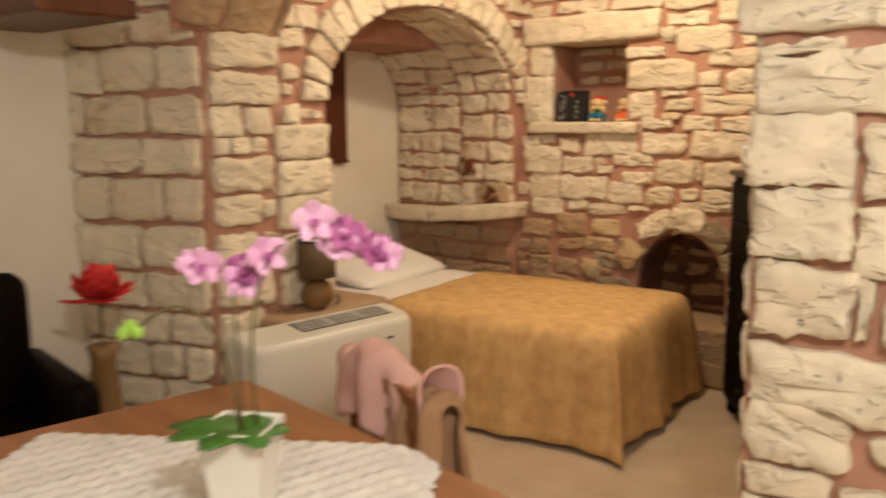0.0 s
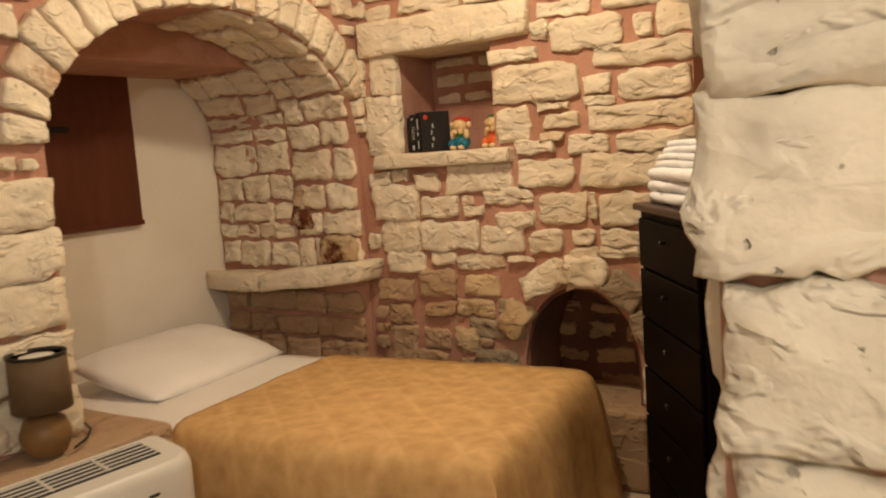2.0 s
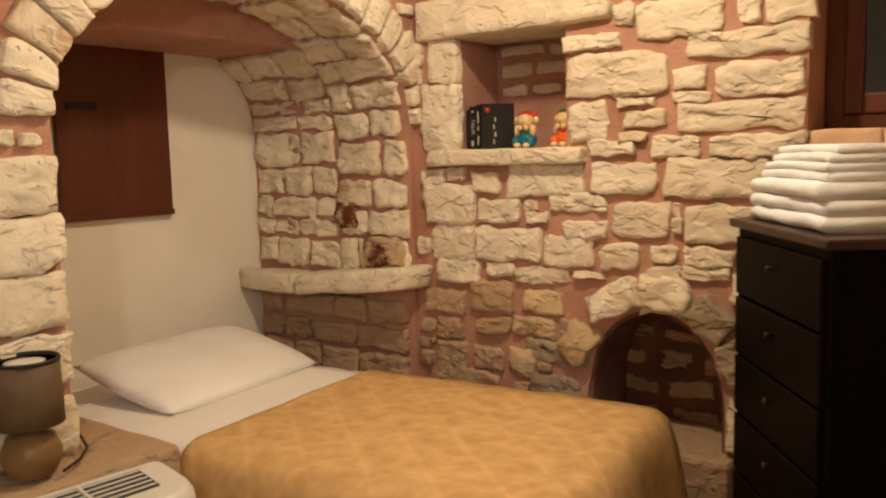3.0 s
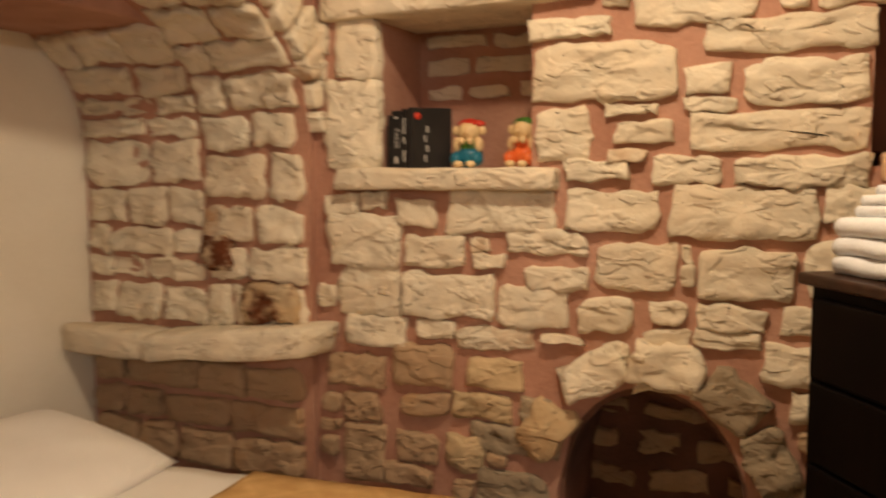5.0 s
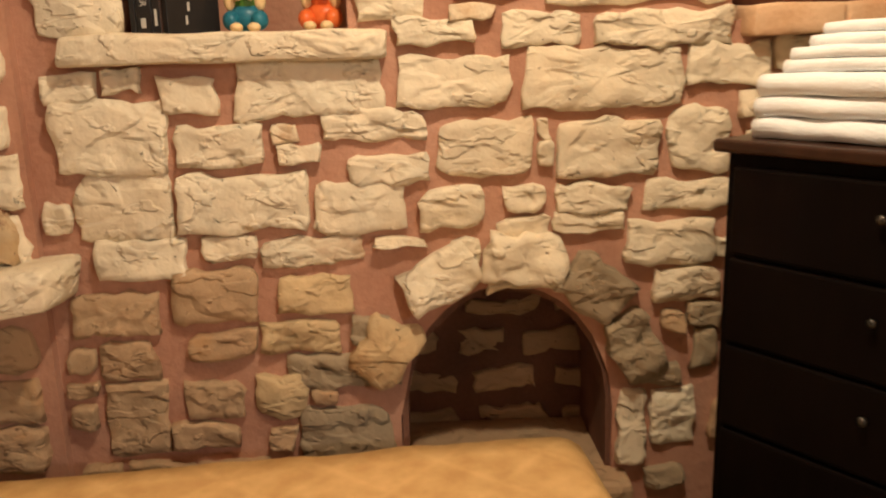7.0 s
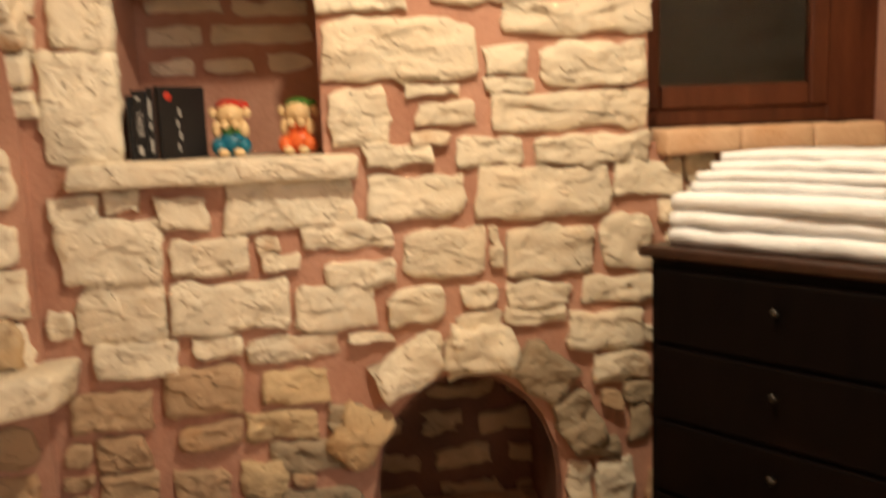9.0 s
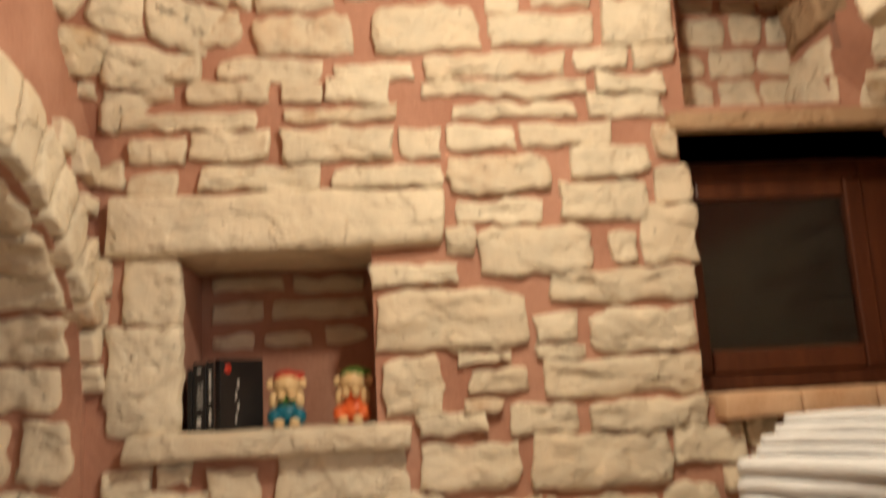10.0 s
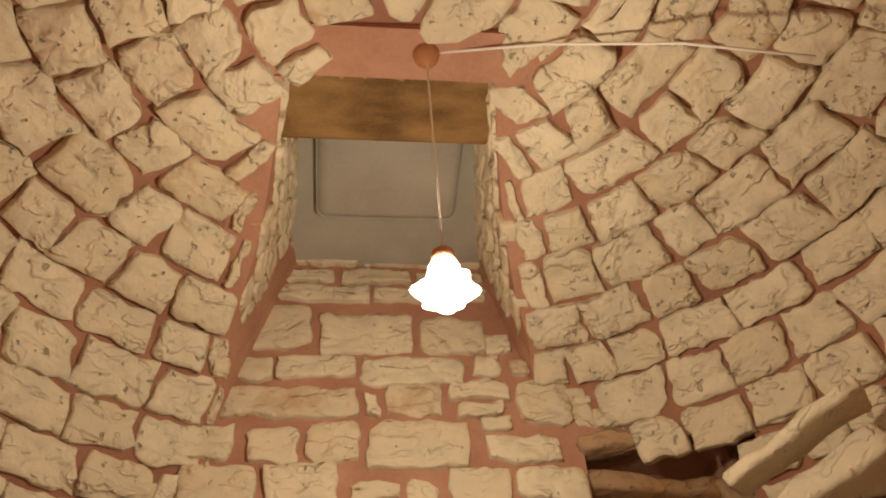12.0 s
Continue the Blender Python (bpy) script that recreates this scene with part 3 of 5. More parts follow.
def shutter():
    top = thing("wooden_shutter", (-3.945, 3.63, 1.2), 0, "dark red-brown wooden shutter on the plaster wall", "shutter")
    bm = box((0.0, -0.26, 0.0), (0.03, 0.26, 0.79), 0.004)
    part("leaf", bm, REDWOOD, top)
    part("lower_batten", box((0.0, -0.265, -0.012), (0.036, 0.265, 0.012), 0.003), REDWOOD, top)
    part("latch", box((0.031, -0.22, 0.44), (0.042, -0.09, 0.465), 0.003), BLACK, top, "black iron latch")


shutter()


def bed():
    top = thing("bed", (0, 0, 0), 0, "single bed with white sheets made up in the alcove", "bed")
    part("base", box((-3.9, 3.2, 0.12), (-1.80, 4.04, 0.3), 0.01), EBONY, top)
    part("mattress", box((-3.92, 3.13, 0.3), (-1.76, 4.07, 0.525), 0.05, 4), LINEN, top, smooth=True)
    for x in (-3.8, -1.9):
        for y in (3.28, 3.98):
            part("leg", box((x - 0.03, y - 0.03, 0.0), (x + 0.03, y + 0.03, 0.12), 0.004), EBONY, top)
    return top


def drape(x0, x1, y0, y1, z, hem_s, hem_e, flare, seed, folds):
    """A cloth over the bed: flat on top, hanging on the near long side and, past x1, over the foot."""
    bm = bmesh.new()
    nx, drop_n = 66, 16
    across = [("far", k / 3) for k in range(4)] + [("top", k / 22) for k in range(1, 23)] + [("near", k / drop_n) for k in range(1, drop_n + 1)]
    lengthways = [("top", k / nx) for k in range(nx + 1)] + ([("foot", k / drop_n) for k in range(1, drop_n + 1)] if hem_e is not None else [])
    R = 0.05
    grid = []
    for kind_x, fx in lengthways:
        row = []
        for kind_y, fy in across:
            dx = fx if kind_x == "foot" else 0.0
            dy = fy if kind_y == "near" else 0.0
            x = x0 + (x1 - x0) * fx if kind_x == "top" else x1
            if kind_y == "far":
                y, far = y1 + 0.02, 0.25 * (1 - fy)
            else:
                y, far = (y1 - (y1 - y0) * fy if kind_y == "top" else y0), 0.0
            zz = z - far
            side = max(dx, dy)
            if side > 0:
                hem = hem_e if dx >= dy and hem_e is not None else hem_s
                zz = z - (z - hem) * side
                ease = 1 - math.exp(-side * 9)
                if dx > 0:
                    x += R * ease + flare * dx + 0.024 * side * math.sin(y * folds * 1.15 + seed) + 0.012 * side * math.sin(y * 31 + 1)
                if dy > 0:
                    y -= R * ease + flare * dy * 1.2 + 0.018 * side * math.sin(x * folds + seed) + 0.010 * side * math.sin(x * 29 + 2)
                if dx > 0 and dy > 0:
                    k = min(dx, dy)
                    x += 0.06 * k
                    y -= 0.06 * k
            else:
                zz += 0.004 * noise.noise(Vector((x * 7, y * 7, seed))) - 0.012 * max(0.0, 1 - (x1 - x) / 0.05) ** 2 * (hem_e is not None) - 0.012 * max(0.0, 1 - (y - y0) / 0.05) ** 2
            row.append(bm.verts.new((x, y, zz + 0.003 * noise.noise(Vector((x * 15, y * 15, zz * 15))))))
        grid.append(row)
    for p, q in zip(grid, grid[1:]):
        for k in range(len(p) - 1):
            bm.faces.new((p[k], p[k + 1], q[k + 1], q[k]))
    shell(bm, 0.006)
    return bm


TILT = Matrix.Translation((-2.92, 3.61, 0)) @ Matrix.Rotation(radians(5.5), 4, "Z") @ Matrix.Translation((2.92, -3.61, 0))
bed().matrix_basis = TILT
tagged(part("bed_sheet", drape(-3.62, -2.86, 3.14, 4.08, 0.536, 0.12, None, 0.02, 1.0, 14), SHEET, smooth=True), "white cotton sheet folded back over the bed", "sheet").matrix_basis = TILT
tagged(part("bedspread", drape(-2.93, -1.72, 3.13, 4.09, 0.547, 0.025, 0.04, 0.05, 3.0, 9), DAMASK, smooth=True), "ochre damask bedspread hanging to the floor", "bedspread").matrix_basis = TILT


def pillow():
    bm = bmesh.new()
    n, m = 22, 30
    for sign in (1, -1):
        g = []
        for i in range(n + 1):
            for k in range(m + 1):
                u, v = -1 + 2 * i / n, -1 + 2 * k / m
                h = ((1 - abs(u) ** 3.2) * (1 - abs(v) ** 4)) ** 0.55
                g.append(bm.verts.new((u * 0.27 * (1 - 0.03 * v * v), v * 0.42 * (1 - 0.03 * u * u), sign * 0.066 * h + 0.008 * h * noise.noise(Vector((u * 2.4, v * 4, sign * 3))))))
        for i in range(n):
            for k in range(m):
                q = (g[i * (m + 1) + k], g[(i + 1) * (m + 1) + k], g[(i + 1) * (m + 1) + k + 1], g[i * (m + 1) + k + 1])
                bm.faces.new(q)
    bmesh.ops.remove_doubles(bm, verts=bm.verts, dist=0.0005)
    ob = tagged(part("pillow", bm, LINEN, smooth=True), "flattened white pillow against the plaster wall", "pillow")
    ob.matrix_basis = pose(-3.46, 3.655, 0.605, 0, 13, 5.5)


pillow()


# ---- beside the bed ----
def bedside_shelf():
    bm = bmesh.new()
    add_box(bm, (-3.4, 2.36, 0.0), (-2.76, 3.02, 0.6), 0.02)
    bmesh.ops.subdivide_edges(bm, edges=bm.edges, cuts=4, use_grid_fill=True)
    for v in bm.verts:
        if v.co.z > 0.01:
            v.co += noise.noise_vector(v.co * 7) * 0.014
    tagged(part("stone_bedside_shelf", bm, STONE_LOW, smooth=True), "rough masonry shelf between bed and fan coil", "shelf")


bedside_shelf()


def bedside_lamp():
    top = thing("table_lamp", (-2.86, 2.63, 0.605), 0, "small table lamp with bronze drum shade, switched off", "lamp")
    part("base", lathe([(0.03, 0.0), (0.055, 0.012), (0.074, 0.05), (0.076, 0.075), (0.06, 0.115), (0.03, 0.135), (0.018, 0.14), (0.014, 0.175)], 28), CLAY, top, smooth=True)
    bm = bmesh.new()
    add_lathe(bm, [(0.088, 0.148), (0.084, 0.318), (0.081, 0.318), (0.085, 0.148)], 36)
    part("shade", bm, BRONZE, top, smooth=True)
    part("rim", lathe([(0.0865, 0.312), (0.0865, 0.321), (0.080, 0.321), (0.080, 0.312)], 36), BLACK, top)
    part("diffuser", lathe([(0.080, 0.311), (0.02, 0.313)], 30), PLASTIC, top)
    tagged(part("lamp_cable", tube([(-2.80, 2.68, 0.62), (-2.84, 2.75, 0.622), (-2.92, 2.82, 0.618), (-3.02, 2.86, 0.622), (-3.12, 2.9, 0.618)], 0.004), BLACK, None), "thin dark lamp cable on the masonry shelf", "cable")


bedside_lamp()


def fan_coil():
    top = thing("fan_coil_unit", (-2.62, 2.46, 0.0), -6, "ivory floor-standing fan coil unit with top grille", "fan coil")
    bm = bmesh.new()
    def rounded(inset, z, lift):
        pts = []
        r = 0.085
        x0, x1, y0, y1 = -0.12 + inset, 0.115 - inset, -0.43 + inset, 0.43 - inset
        for cx, cy, a0 in ((x1 - r, y1 - r, 0), (x0 + 0.02, y1 - 0.02, 90), (x0 + 0.02, y0 + 0.02, 180), (x1 - r, y0 + r, 270)):
            rr = r if cx > x0 + 0.021 else 0.02
            for k in range(9):
                t = radians(a0 + k * 11.25)
                x = cx + rr * math.cos(t)
                pts.append(bm.verts.new((x, cy + rr * math.sin(t), z + lift * (0.115 - x) / 0.235)))
        return pts

    loops = [rounded(i, z, lift) for i, z, lift in ((0, 0.06, 0), (0, 0.55, 0.01), (0.003, 0.565, 0.022), (0.010, 0.578, 0.026), (0.020, 0.586, 0.027))]
    for p, q in zip(loops, loops[1:]):
        for k in range(len(p)):
            bm.faces.new((p[k], p[(k + 1) % len(p)], q[(k + 1) % len(p)], q[k])).smooth = True
    bm.faces.new(loops[0])
    bm.faces.new(loops[-1])
    part("casing", bm, PLASTIC, top)
    part("plinth", box((-0.11, -0.41, 0.0), (0.09, 0.41, 0.06), 0.004), GREY, top)
    slope = Matrix.Translation((-0.02, 0.12, 0.6035)) @ Matrix.Rotation(radians(6.6), 4, "Y")
    bm = bmesh.new()
    add_box(bm, (-0.058, -0.27, -0.004), (0.058, 0.22, 0.0015), 0.001, turn=slope)
    part("outlet", bm, GREY, top, "dark air outlet")
    for k in range(5):
        bm = bmesh.new()
        add_box(bm, (-0.050 + k * 0.0232, -0.266, 0.0), (-0.044 + k * 0.0232, 0.216, 0.004), 0.001, turn=slope)
        part("slat", bm, PLASTIC, top)
    for y in (-0.11, 0.055):
        bm = bmesh.new()
        add_box(bm, (-0.055, y - 0.004, 0.002), (0.055, y + 0.004, 0.008), 0.001, turn=slope)
        part("grille_bar", bm, PLASTIC, top)
    bm = box((0.1145, 0.24, 0.505), (0.1175, 0.275, 0.515), 0.001)
    part("badge", bm, GREY, top, "small grey badge")


fan_coil()


# ---- chest of drawers and towels ----
CHEST = thing("chest_of_drawers", (-1.50, 4.12, 0), -55, "tall near-black wooden chest of drawers with small knobs", "chest")


def chest():
    w, d, h = 0.655, 0.34, 1.185
    part("carcass", box((0.012, 0.012, 0.06), (w - 0.012, d, h), 0.004), EBONY, CHEST)
    part("top_board", box((-0.012, -0.012, h), (w + 0.012, d + 0.01, h + 0.026), 0.008, 3), DARK_WOOD, CHEST, "")
    for x in (0.02, w - 0.07):
        for y in (0.02, d - 0.06):
            part("foot", box((x, y, 0), (x + 0.05, y + 0.045, 0.06), 0.004), EBONY, CHEST)
    for k in range(6):
        z = 0.085 + k * 0.1805
        drawer = part("drawer", box((0.032, -0.004, z), (w - 0.032, 0.02, z + 0.172), 0.006), EBONY, CHEST)
        bm = bmesh.new()
        add_lathe(bm, [(0.004, 0.0), (0.004, 0.008), (0.009, 0.013), (0.009, 0.017), (0.003, 0.02)], 14)
        bmesh.ops.transform(bm, matrix=Matrix.Translation((w / 2, -0.004, z + 0.112)) @ Matrix.Rotation(radians(90), 4, "X"), verts=bm.verts)
        part("knob", bm, PEWTER, drawer, smooth=True)


chest()


def towel(z, w, d, h, shift, turn):
    """A towel folded in layers, with its round fold towards the room."""
    bm = bmesh.new()
    n = 10
    prof = [(d, 0.0)] + [(h / 2 - math.sin(math.pi * k / n) * h / 2, h / 2 - math.cos(math.pi * k / n) * h / 2) for k in range(n + 1)] + [(d, h)]
    rows = []
    for i in range(25):
        u = i / 24
        rows.append([bm.verts.new((u * w + 0.004 * noise.noise(Vector((y * 20, z * 9, u))), y + 0.006 * noise.noise(Vector((u * 6, z * 20, zz * 30))),
                                   zz + 0.003 * noise.noise(Vector((u * 7, y * 8, z * 30))) - 0.004 * abs(2 * u - 1) ** 6)) for y, zz in prof])
    for p, q in zip(rows, rows[1:]):
        for k in range(len(p) - 1):
            bm.faces.new((p[k], p[k + 1], q[k + 1], q[k]))
        bm.faces.new((p[-1], p[0], q[0], q[-1]))
    bm.faces.new(rows[0])
    bm.faces.new(rows[-1])
    ob = tagged(part("folded_towel", bm, TOWEL, smooth=True), "white terry towel folded in a stack on the chest", "towel", "stack of towels")
    ob.matrix_basis = CHEST.matrix_basis @ pose(shift, 0.03 + 0.4 * abs(shift - 0.05), z, 0, 0, turn)
    return ob


for z, w, d, h, shift, turn in ((1.212, 0.50, 0.28, 0.042, 0.04, 0), (1.254, 0.49, 0.28, 0.04, 0.045, 1), (1.294, 0.48, 0.27, 0.042, 0.05, -1), (1.337, 0.42, 0.25, 0.024, 0.09, 1), (1.361, 0.41, 0.24, 0.022, 0.10, 0), (1.383, 0.38, 0.23, 0.022, 0.13, -1), (1.405, 0.36, 0.22, 0.02, 0.15, 1)):
    towel(z, w, d, h, shift, turn)


# ---- niche ----
def sill():
    bm = bmesh.new()
    add_box(bm, (-2.86, 4.385, 1.375), (-2.15, 4.775, 1.441), 0.012)
    bmesh.ops.subdivide_edges(bm, edges=bm.edges, cuts=5, use_grid_fill=True)
    for v in bm.verts:
        if v.co.y < 4.44:
            v.co += noise.noise_vector(v.co * 14) * 0.011
    part("sill", bm, STONE, wall_north, "limestone niche sill", smooth=True)
    bm = bmesh.new()
    add_box(bm, (-2.92, 4.40, 1.898), (-2.04, 4.775, 2.055), 0.015)
    bmesh.ops.subdivide_edges(bm, edges=bm.edges, cuts=5, use_grid_fill=True)
    for v in bm.verts:
        if v.co.y < 4.44:
            v.co += noise.noise_vector(v.co * 8) * 0.014
    part("lintel", bm, STONE, wall_north, "long limestone lintel over the niche", smooth=True)


sill()


def words(text, size, material, parent, m, label=""):
    cu = bpy.data.curves.new("lettering", "FONT")
    cu.body, cu.size, cu.extrude, cu.align_x, cu.align_y = text, size, 0.0004, "CENTER", "CENTER"
    tmp = bpy.data.objects.new("lettering", cu)
    scene.collection.objects.link(tmp)
    mesh = bpy.data.meshes.new_from_object(tmp.evaluated_get(bpy.context.evaluated_depsgraph_get()))
    bpy.data.objects.remove(tmp)
    ob = finish("lettering", mesh, material, parent, label)
    ob.matrix_basis = m
    return ob


def book(x, turn, thick, h, title=None, bars=()):
    top = thing("book", (x, 4.50, 1.442), turn, "black hardback book with pale spine lettering in the niche", "book", "books in the niche")
    w = 0.135
    bm = bmesh.new()
    add_box(bm, (0, 0, 0), (0.0025, w, h))
    add_box(bm, (thick - 0.0025, 0, 0), (thick, w, h))
    add_box(bm, (0.0, -0.002, 0), (thick, 0.002, h), 0.0008)
    part("cover", bm, COVER, top)
    part("pages", box((0.003, 0.003, 0.003), (thick - 0.003, w - 0.004, h - 0.003)), PAPER, top)
    if title:
        words(title, 0.021, PRINT, top, Matrix.Translation((thick / 2, -0.0026, h * 0.52)) @ Matrix(((0, 1, 0, 0), (0, 0, -1, 0), (-1, 0, 0, 0), (0, 0, 0, 1))))
    for z0, z1 in bars:
        part("print_bar", box((thick * 0.3, -0.0034, h * z0), (thick * 0.62, -0.0022, h * z1)), PRINT, top)
    return top


book(-2.728, 3, 0.012, 0.165)
book(-2.714, 2, 0.034, 0.178, "TAKER", ((0.08, 0.2), (0.86, 0.9)))
book(-2.678, 2, 0.018, 0.183, None, ((0.1, 0.3), (0.42, 0.52), (0.58, 0.85)))
wide = book(-2.655, -44, 0.022, 0.186)
part("emblem", lathe([(0.011, -0.0005), (0.011, 0.0012), (0.002, 0.0014)], 14), RED, wide, "red oval mark").matrix_basis = Matrix.Translation((0.022, 0.022, 0.160)) @ Matrix.Rotation(radians(90), 4, "Y")
for k in range(4):
    part("print_bar", box((0.0218, 0.045 + 0.006 * (k % 2), 0.02 + k * 0.03), (0.023, 0.05 + 0.007 * (k % 2), 0.04 + k * 0.03)), PRINT, wide)


def figurine(x, hat, trousers, shirt, label, turn):
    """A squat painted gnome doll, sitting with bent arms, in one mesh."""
    bm = bmesh.new()
    add_ball(bm, (0, 0, 0.035), 0.042, 2, (1.1, 0.85, 0.85))
    for s in (-1, 1):
        add_ball(bm, (s * 0.032, -0.026, 0.028), 0.023, 2, (0.9, 1.2, 1))
        add_ball(bm, (s * 0.02, -0.05, 0.012), 0.014, 0, (1.1, 1.3, 0.8))
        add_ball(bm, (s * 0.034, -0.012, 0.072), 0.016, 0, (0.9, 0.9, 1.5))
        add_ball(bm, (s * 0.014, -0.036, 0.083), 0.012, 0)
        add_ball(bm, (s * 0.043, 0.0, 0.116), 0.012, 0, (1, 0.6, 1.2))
    add_ball(bm, (0, 0, 0.068), 0.032, 3, (1, 0.85, 1.1))
    add_ball(bm, (0, -0.004, 0.112), 0.036, 0, (1.05, 1, 0.95))
    add_ball(bm, (0.0, 0.006, 0.131), 0.036, 1, (1.05, 1.0, 0.62))
    add_ball(bm, (0.028, 0.004, 0.136), 0.017, 1, (1.4, 1, 0.7))
    add_ball(bm, (0, -0.040, 0.108), 0.007, 0)
    ob = tagged(part("figurine", bm, [SKIN, hat, trousers, shirt], smooth=True), label, "figurine", "pair of figurines")
    ob.matrix_basis = pose(x, 4.57, 1.441, 0, 0, turn)


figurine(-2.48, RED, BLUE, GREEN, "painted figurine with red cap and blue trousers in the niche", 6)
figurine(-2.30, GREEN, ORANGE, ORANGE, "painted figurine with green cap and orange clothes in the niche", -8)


# ---- window and recess ----
def window():
    top = thing("window_1", (0, 0, 0), 0, "dark walnut window in a stone recess, night outside", "window", kind="structure")
    x0, x1, z0, z1, y = -1.368, EX, 1.475, 2.17, 4.69
    for name, lo, hi in (("window_frame", (x0, y, z0), (x0 + 0.06, y + 0.07, z1)), ("window_frame", (x1 - 0.16, y, z0), (x1, y + 0.07, z1)), ("window_frame", (x0 + 0.06, y, z0), (x1 - 0.16, y + 0.07, z0 + 0.05)), ("window_frame", (x0 + 0.06, y, z1 - 0.05), (x1 - 0.16, y + 0.07, z1))):
        part(name, box(lo, hi, 0.005), WALNUT, top)
    sash = [((x0 + 0.06, z0 + 0.05), (x0 + 0.12, z1 - 0.05)), ((x1 - 0.22, z0 + 0.05), (x1 - 0.16, z1 - 0.05)), ((x0 + 0.12, z0 + 0.05), (x1 - 0.22, z0 + 0.12)), ((x0 + 0.12, z1 - 0.12), (x1 - 0.22, z1 - 0.05))]
    for a, b in sash:
        part("sash", box((a[0], y - 0.012, a[1]), (b[0], y + 0.03, b[1]), 0.008), WALNUT, top)
    part("pane", box((x0 + 0.12, y + 0.008, z0 + 0.12), (x1 - 0.22, y + 0.012, z1 - 0.12)), GLASS, top)
    part("drip_rail", box((x0 + 0.08, y - 0.03, z1 - 0.06), (x1 - 0.18, y, z1 - 0.035), 0.008), WALNUT, top)


window()
tagged(part("window_lintel", box((-1.40, 4.41, 2.19), (EX, 4.775, 2.245), 0.012), STONE_LOW), "weathered grey-brown lintel over the window", "lintel", kind="structure")
tagged(part("night_backdrop", box((-2.0, 5.6, 0.8), (0.2, 5.62, 3.0)), BLACK), "dark night outside the window", "backdrop", kind="structure")


def brick_sill():
    top = thing("window_sill", (0, 0, 0), 0, "orange brick window sill", "sill", kind="structure")
    for k in range(3):
        bm = bmesh.new()
        add_box(bm, (-1.345 + k * 0.205, 4.375, 1.405), (-1.345 + k * 0.205 + 0.202, 4.66, 1.472), 0.008)
        bmesh.ops.subdivide_edges(bm, edges=bm.edges, cuts=3, use_grid_fill=True)
        for v in bm.verts:
            v.co += noise.noise_vector(v.co * 18) * 0.006
        part("brick", bm, BRICK, top, smooth=True)


brick_sill()


# ---- pendant ----
def pendant():
    top = thing("pendant_lamp", tuple(LAMP), 0, "lit pendant lamp with a scalloped flower glass shade", "lamp")
    cap_z = 3.345 - LAMP.z
    part("ceiling_cap", lathe([(0.032, cap_z), (0.035, cap_z - 0.02), (0.03, cap_z - 0.045), (0.014, cap_z - 0.065), (0.006, cap_z - 0.07)], 24), TERRACOTTA, top, "terracotta ceiling cap", smooth=True)
    part("cord", tube([(0, 0, cap_z - 0.06), (0.001, 0, 0.3), (0, 0, 0.065)], 0.0025), LINEN, top, "thin white cord")
    part("socket", lathe([(0.010, 0.085), (0.022, 0.080), (0.025, 0.062), (0.022, 0.052)], 20), TERRACOTTA, top, smooth=True)
    petals = lambda a, z: 0.30 * max(0.0, (0.02 - z) / 0.06) * math.cos(a * 6)
    bm = bmesh.new()
    outer = [(0.022, 0.056), (0.030, 0.04), (0.031, 0.015), (0.036, 0.008), (0.047, 0.0), (0.056, -0.014), (0.057, -0.02)]
    n = 60
    rings = []
    for r, z in outer:
        rings.append([bm.verts.new(((r * (1 + petals(a, z))) * math.cos(a), (r * (1 + petals(a, z))) * math.sin(a), z + 0.009 * max(0.0, (0.0 - z) / 0.03) * math.cos(6 * a))) for a in (2 * math.pi * k / n for k in range(n))])
    for p, q in zip(rings, rings[1:]):
        for k in range(n):
            bm.faces.new((p[k], p[(k + 1) % n], q[(k + 1) % n], q[k]))
    shell(bm, 0.003)
    shade = part("shade", bm, OPAL, top, "glowing opal glass flower shade", smooth=True)
    shade.visible_shadow = False
    bm = bmesh.new()
    add_ball(bm, (0, 0, -0.03), 0.03, 0, (1, 1, 1.15), 20)
    b = part("bulb", bm, OPAL, top, smooth=True)
    b.visible_shadow = False


pendant()
tagged(part("ceiling_cable", tube([(-1.87, 3.42, 3.325), (-1.6, 3.36, 3.30), (-1.3, 3.27, 3.20), (-1.05, 3.2, 3.07)], 0.004), LINEN), "white cable run along the vault", "cable")


# ---- dining side ----
def dining_lamp():
    top = thing("pendant_lamp", (0.3, 0.15, 2.25), 0, "lit pendant lamp over the dining room", "lamp")
    part("cord", tube([(0, 0, 0.45), (0, 0, 0.06)], 0.003), LINEN, top)
    b = bmesh.new()
    add_ball(b, (0, 0, 0.0), 0.05, 0, (1, 1, 1.2), 20)
    o = part("bulb", b, OPAL, top, smooth=True)
    o.visible_shadow = False


dining_lamp()
TABLE = thing("dining_table", (-1.88, 1.46, 0), -9, "brown wooden dining table under a lace cloth", "table")


def table():
    w, d = 1.02, 1.3
    part("tabletop", box((0, -d, 0.715), (w, 0, 0.75), 0.01, 3), TABLE_WOOD, TABLE)
    part("apron", box((0.06, -d + 0.06, 0.62), (w - 0.06, -0.06, 0.715), 0.004), TABLE_WOOD, TABLE)
    for x in (0.06, w - 0.13):
        for y in (-0.13, -d + 0.06):
            part("leg", box((x, y, 0), (x + 0.07, y + 0.07, 0.715), 0.008), TABLE_WOOD, TABLE)


table()


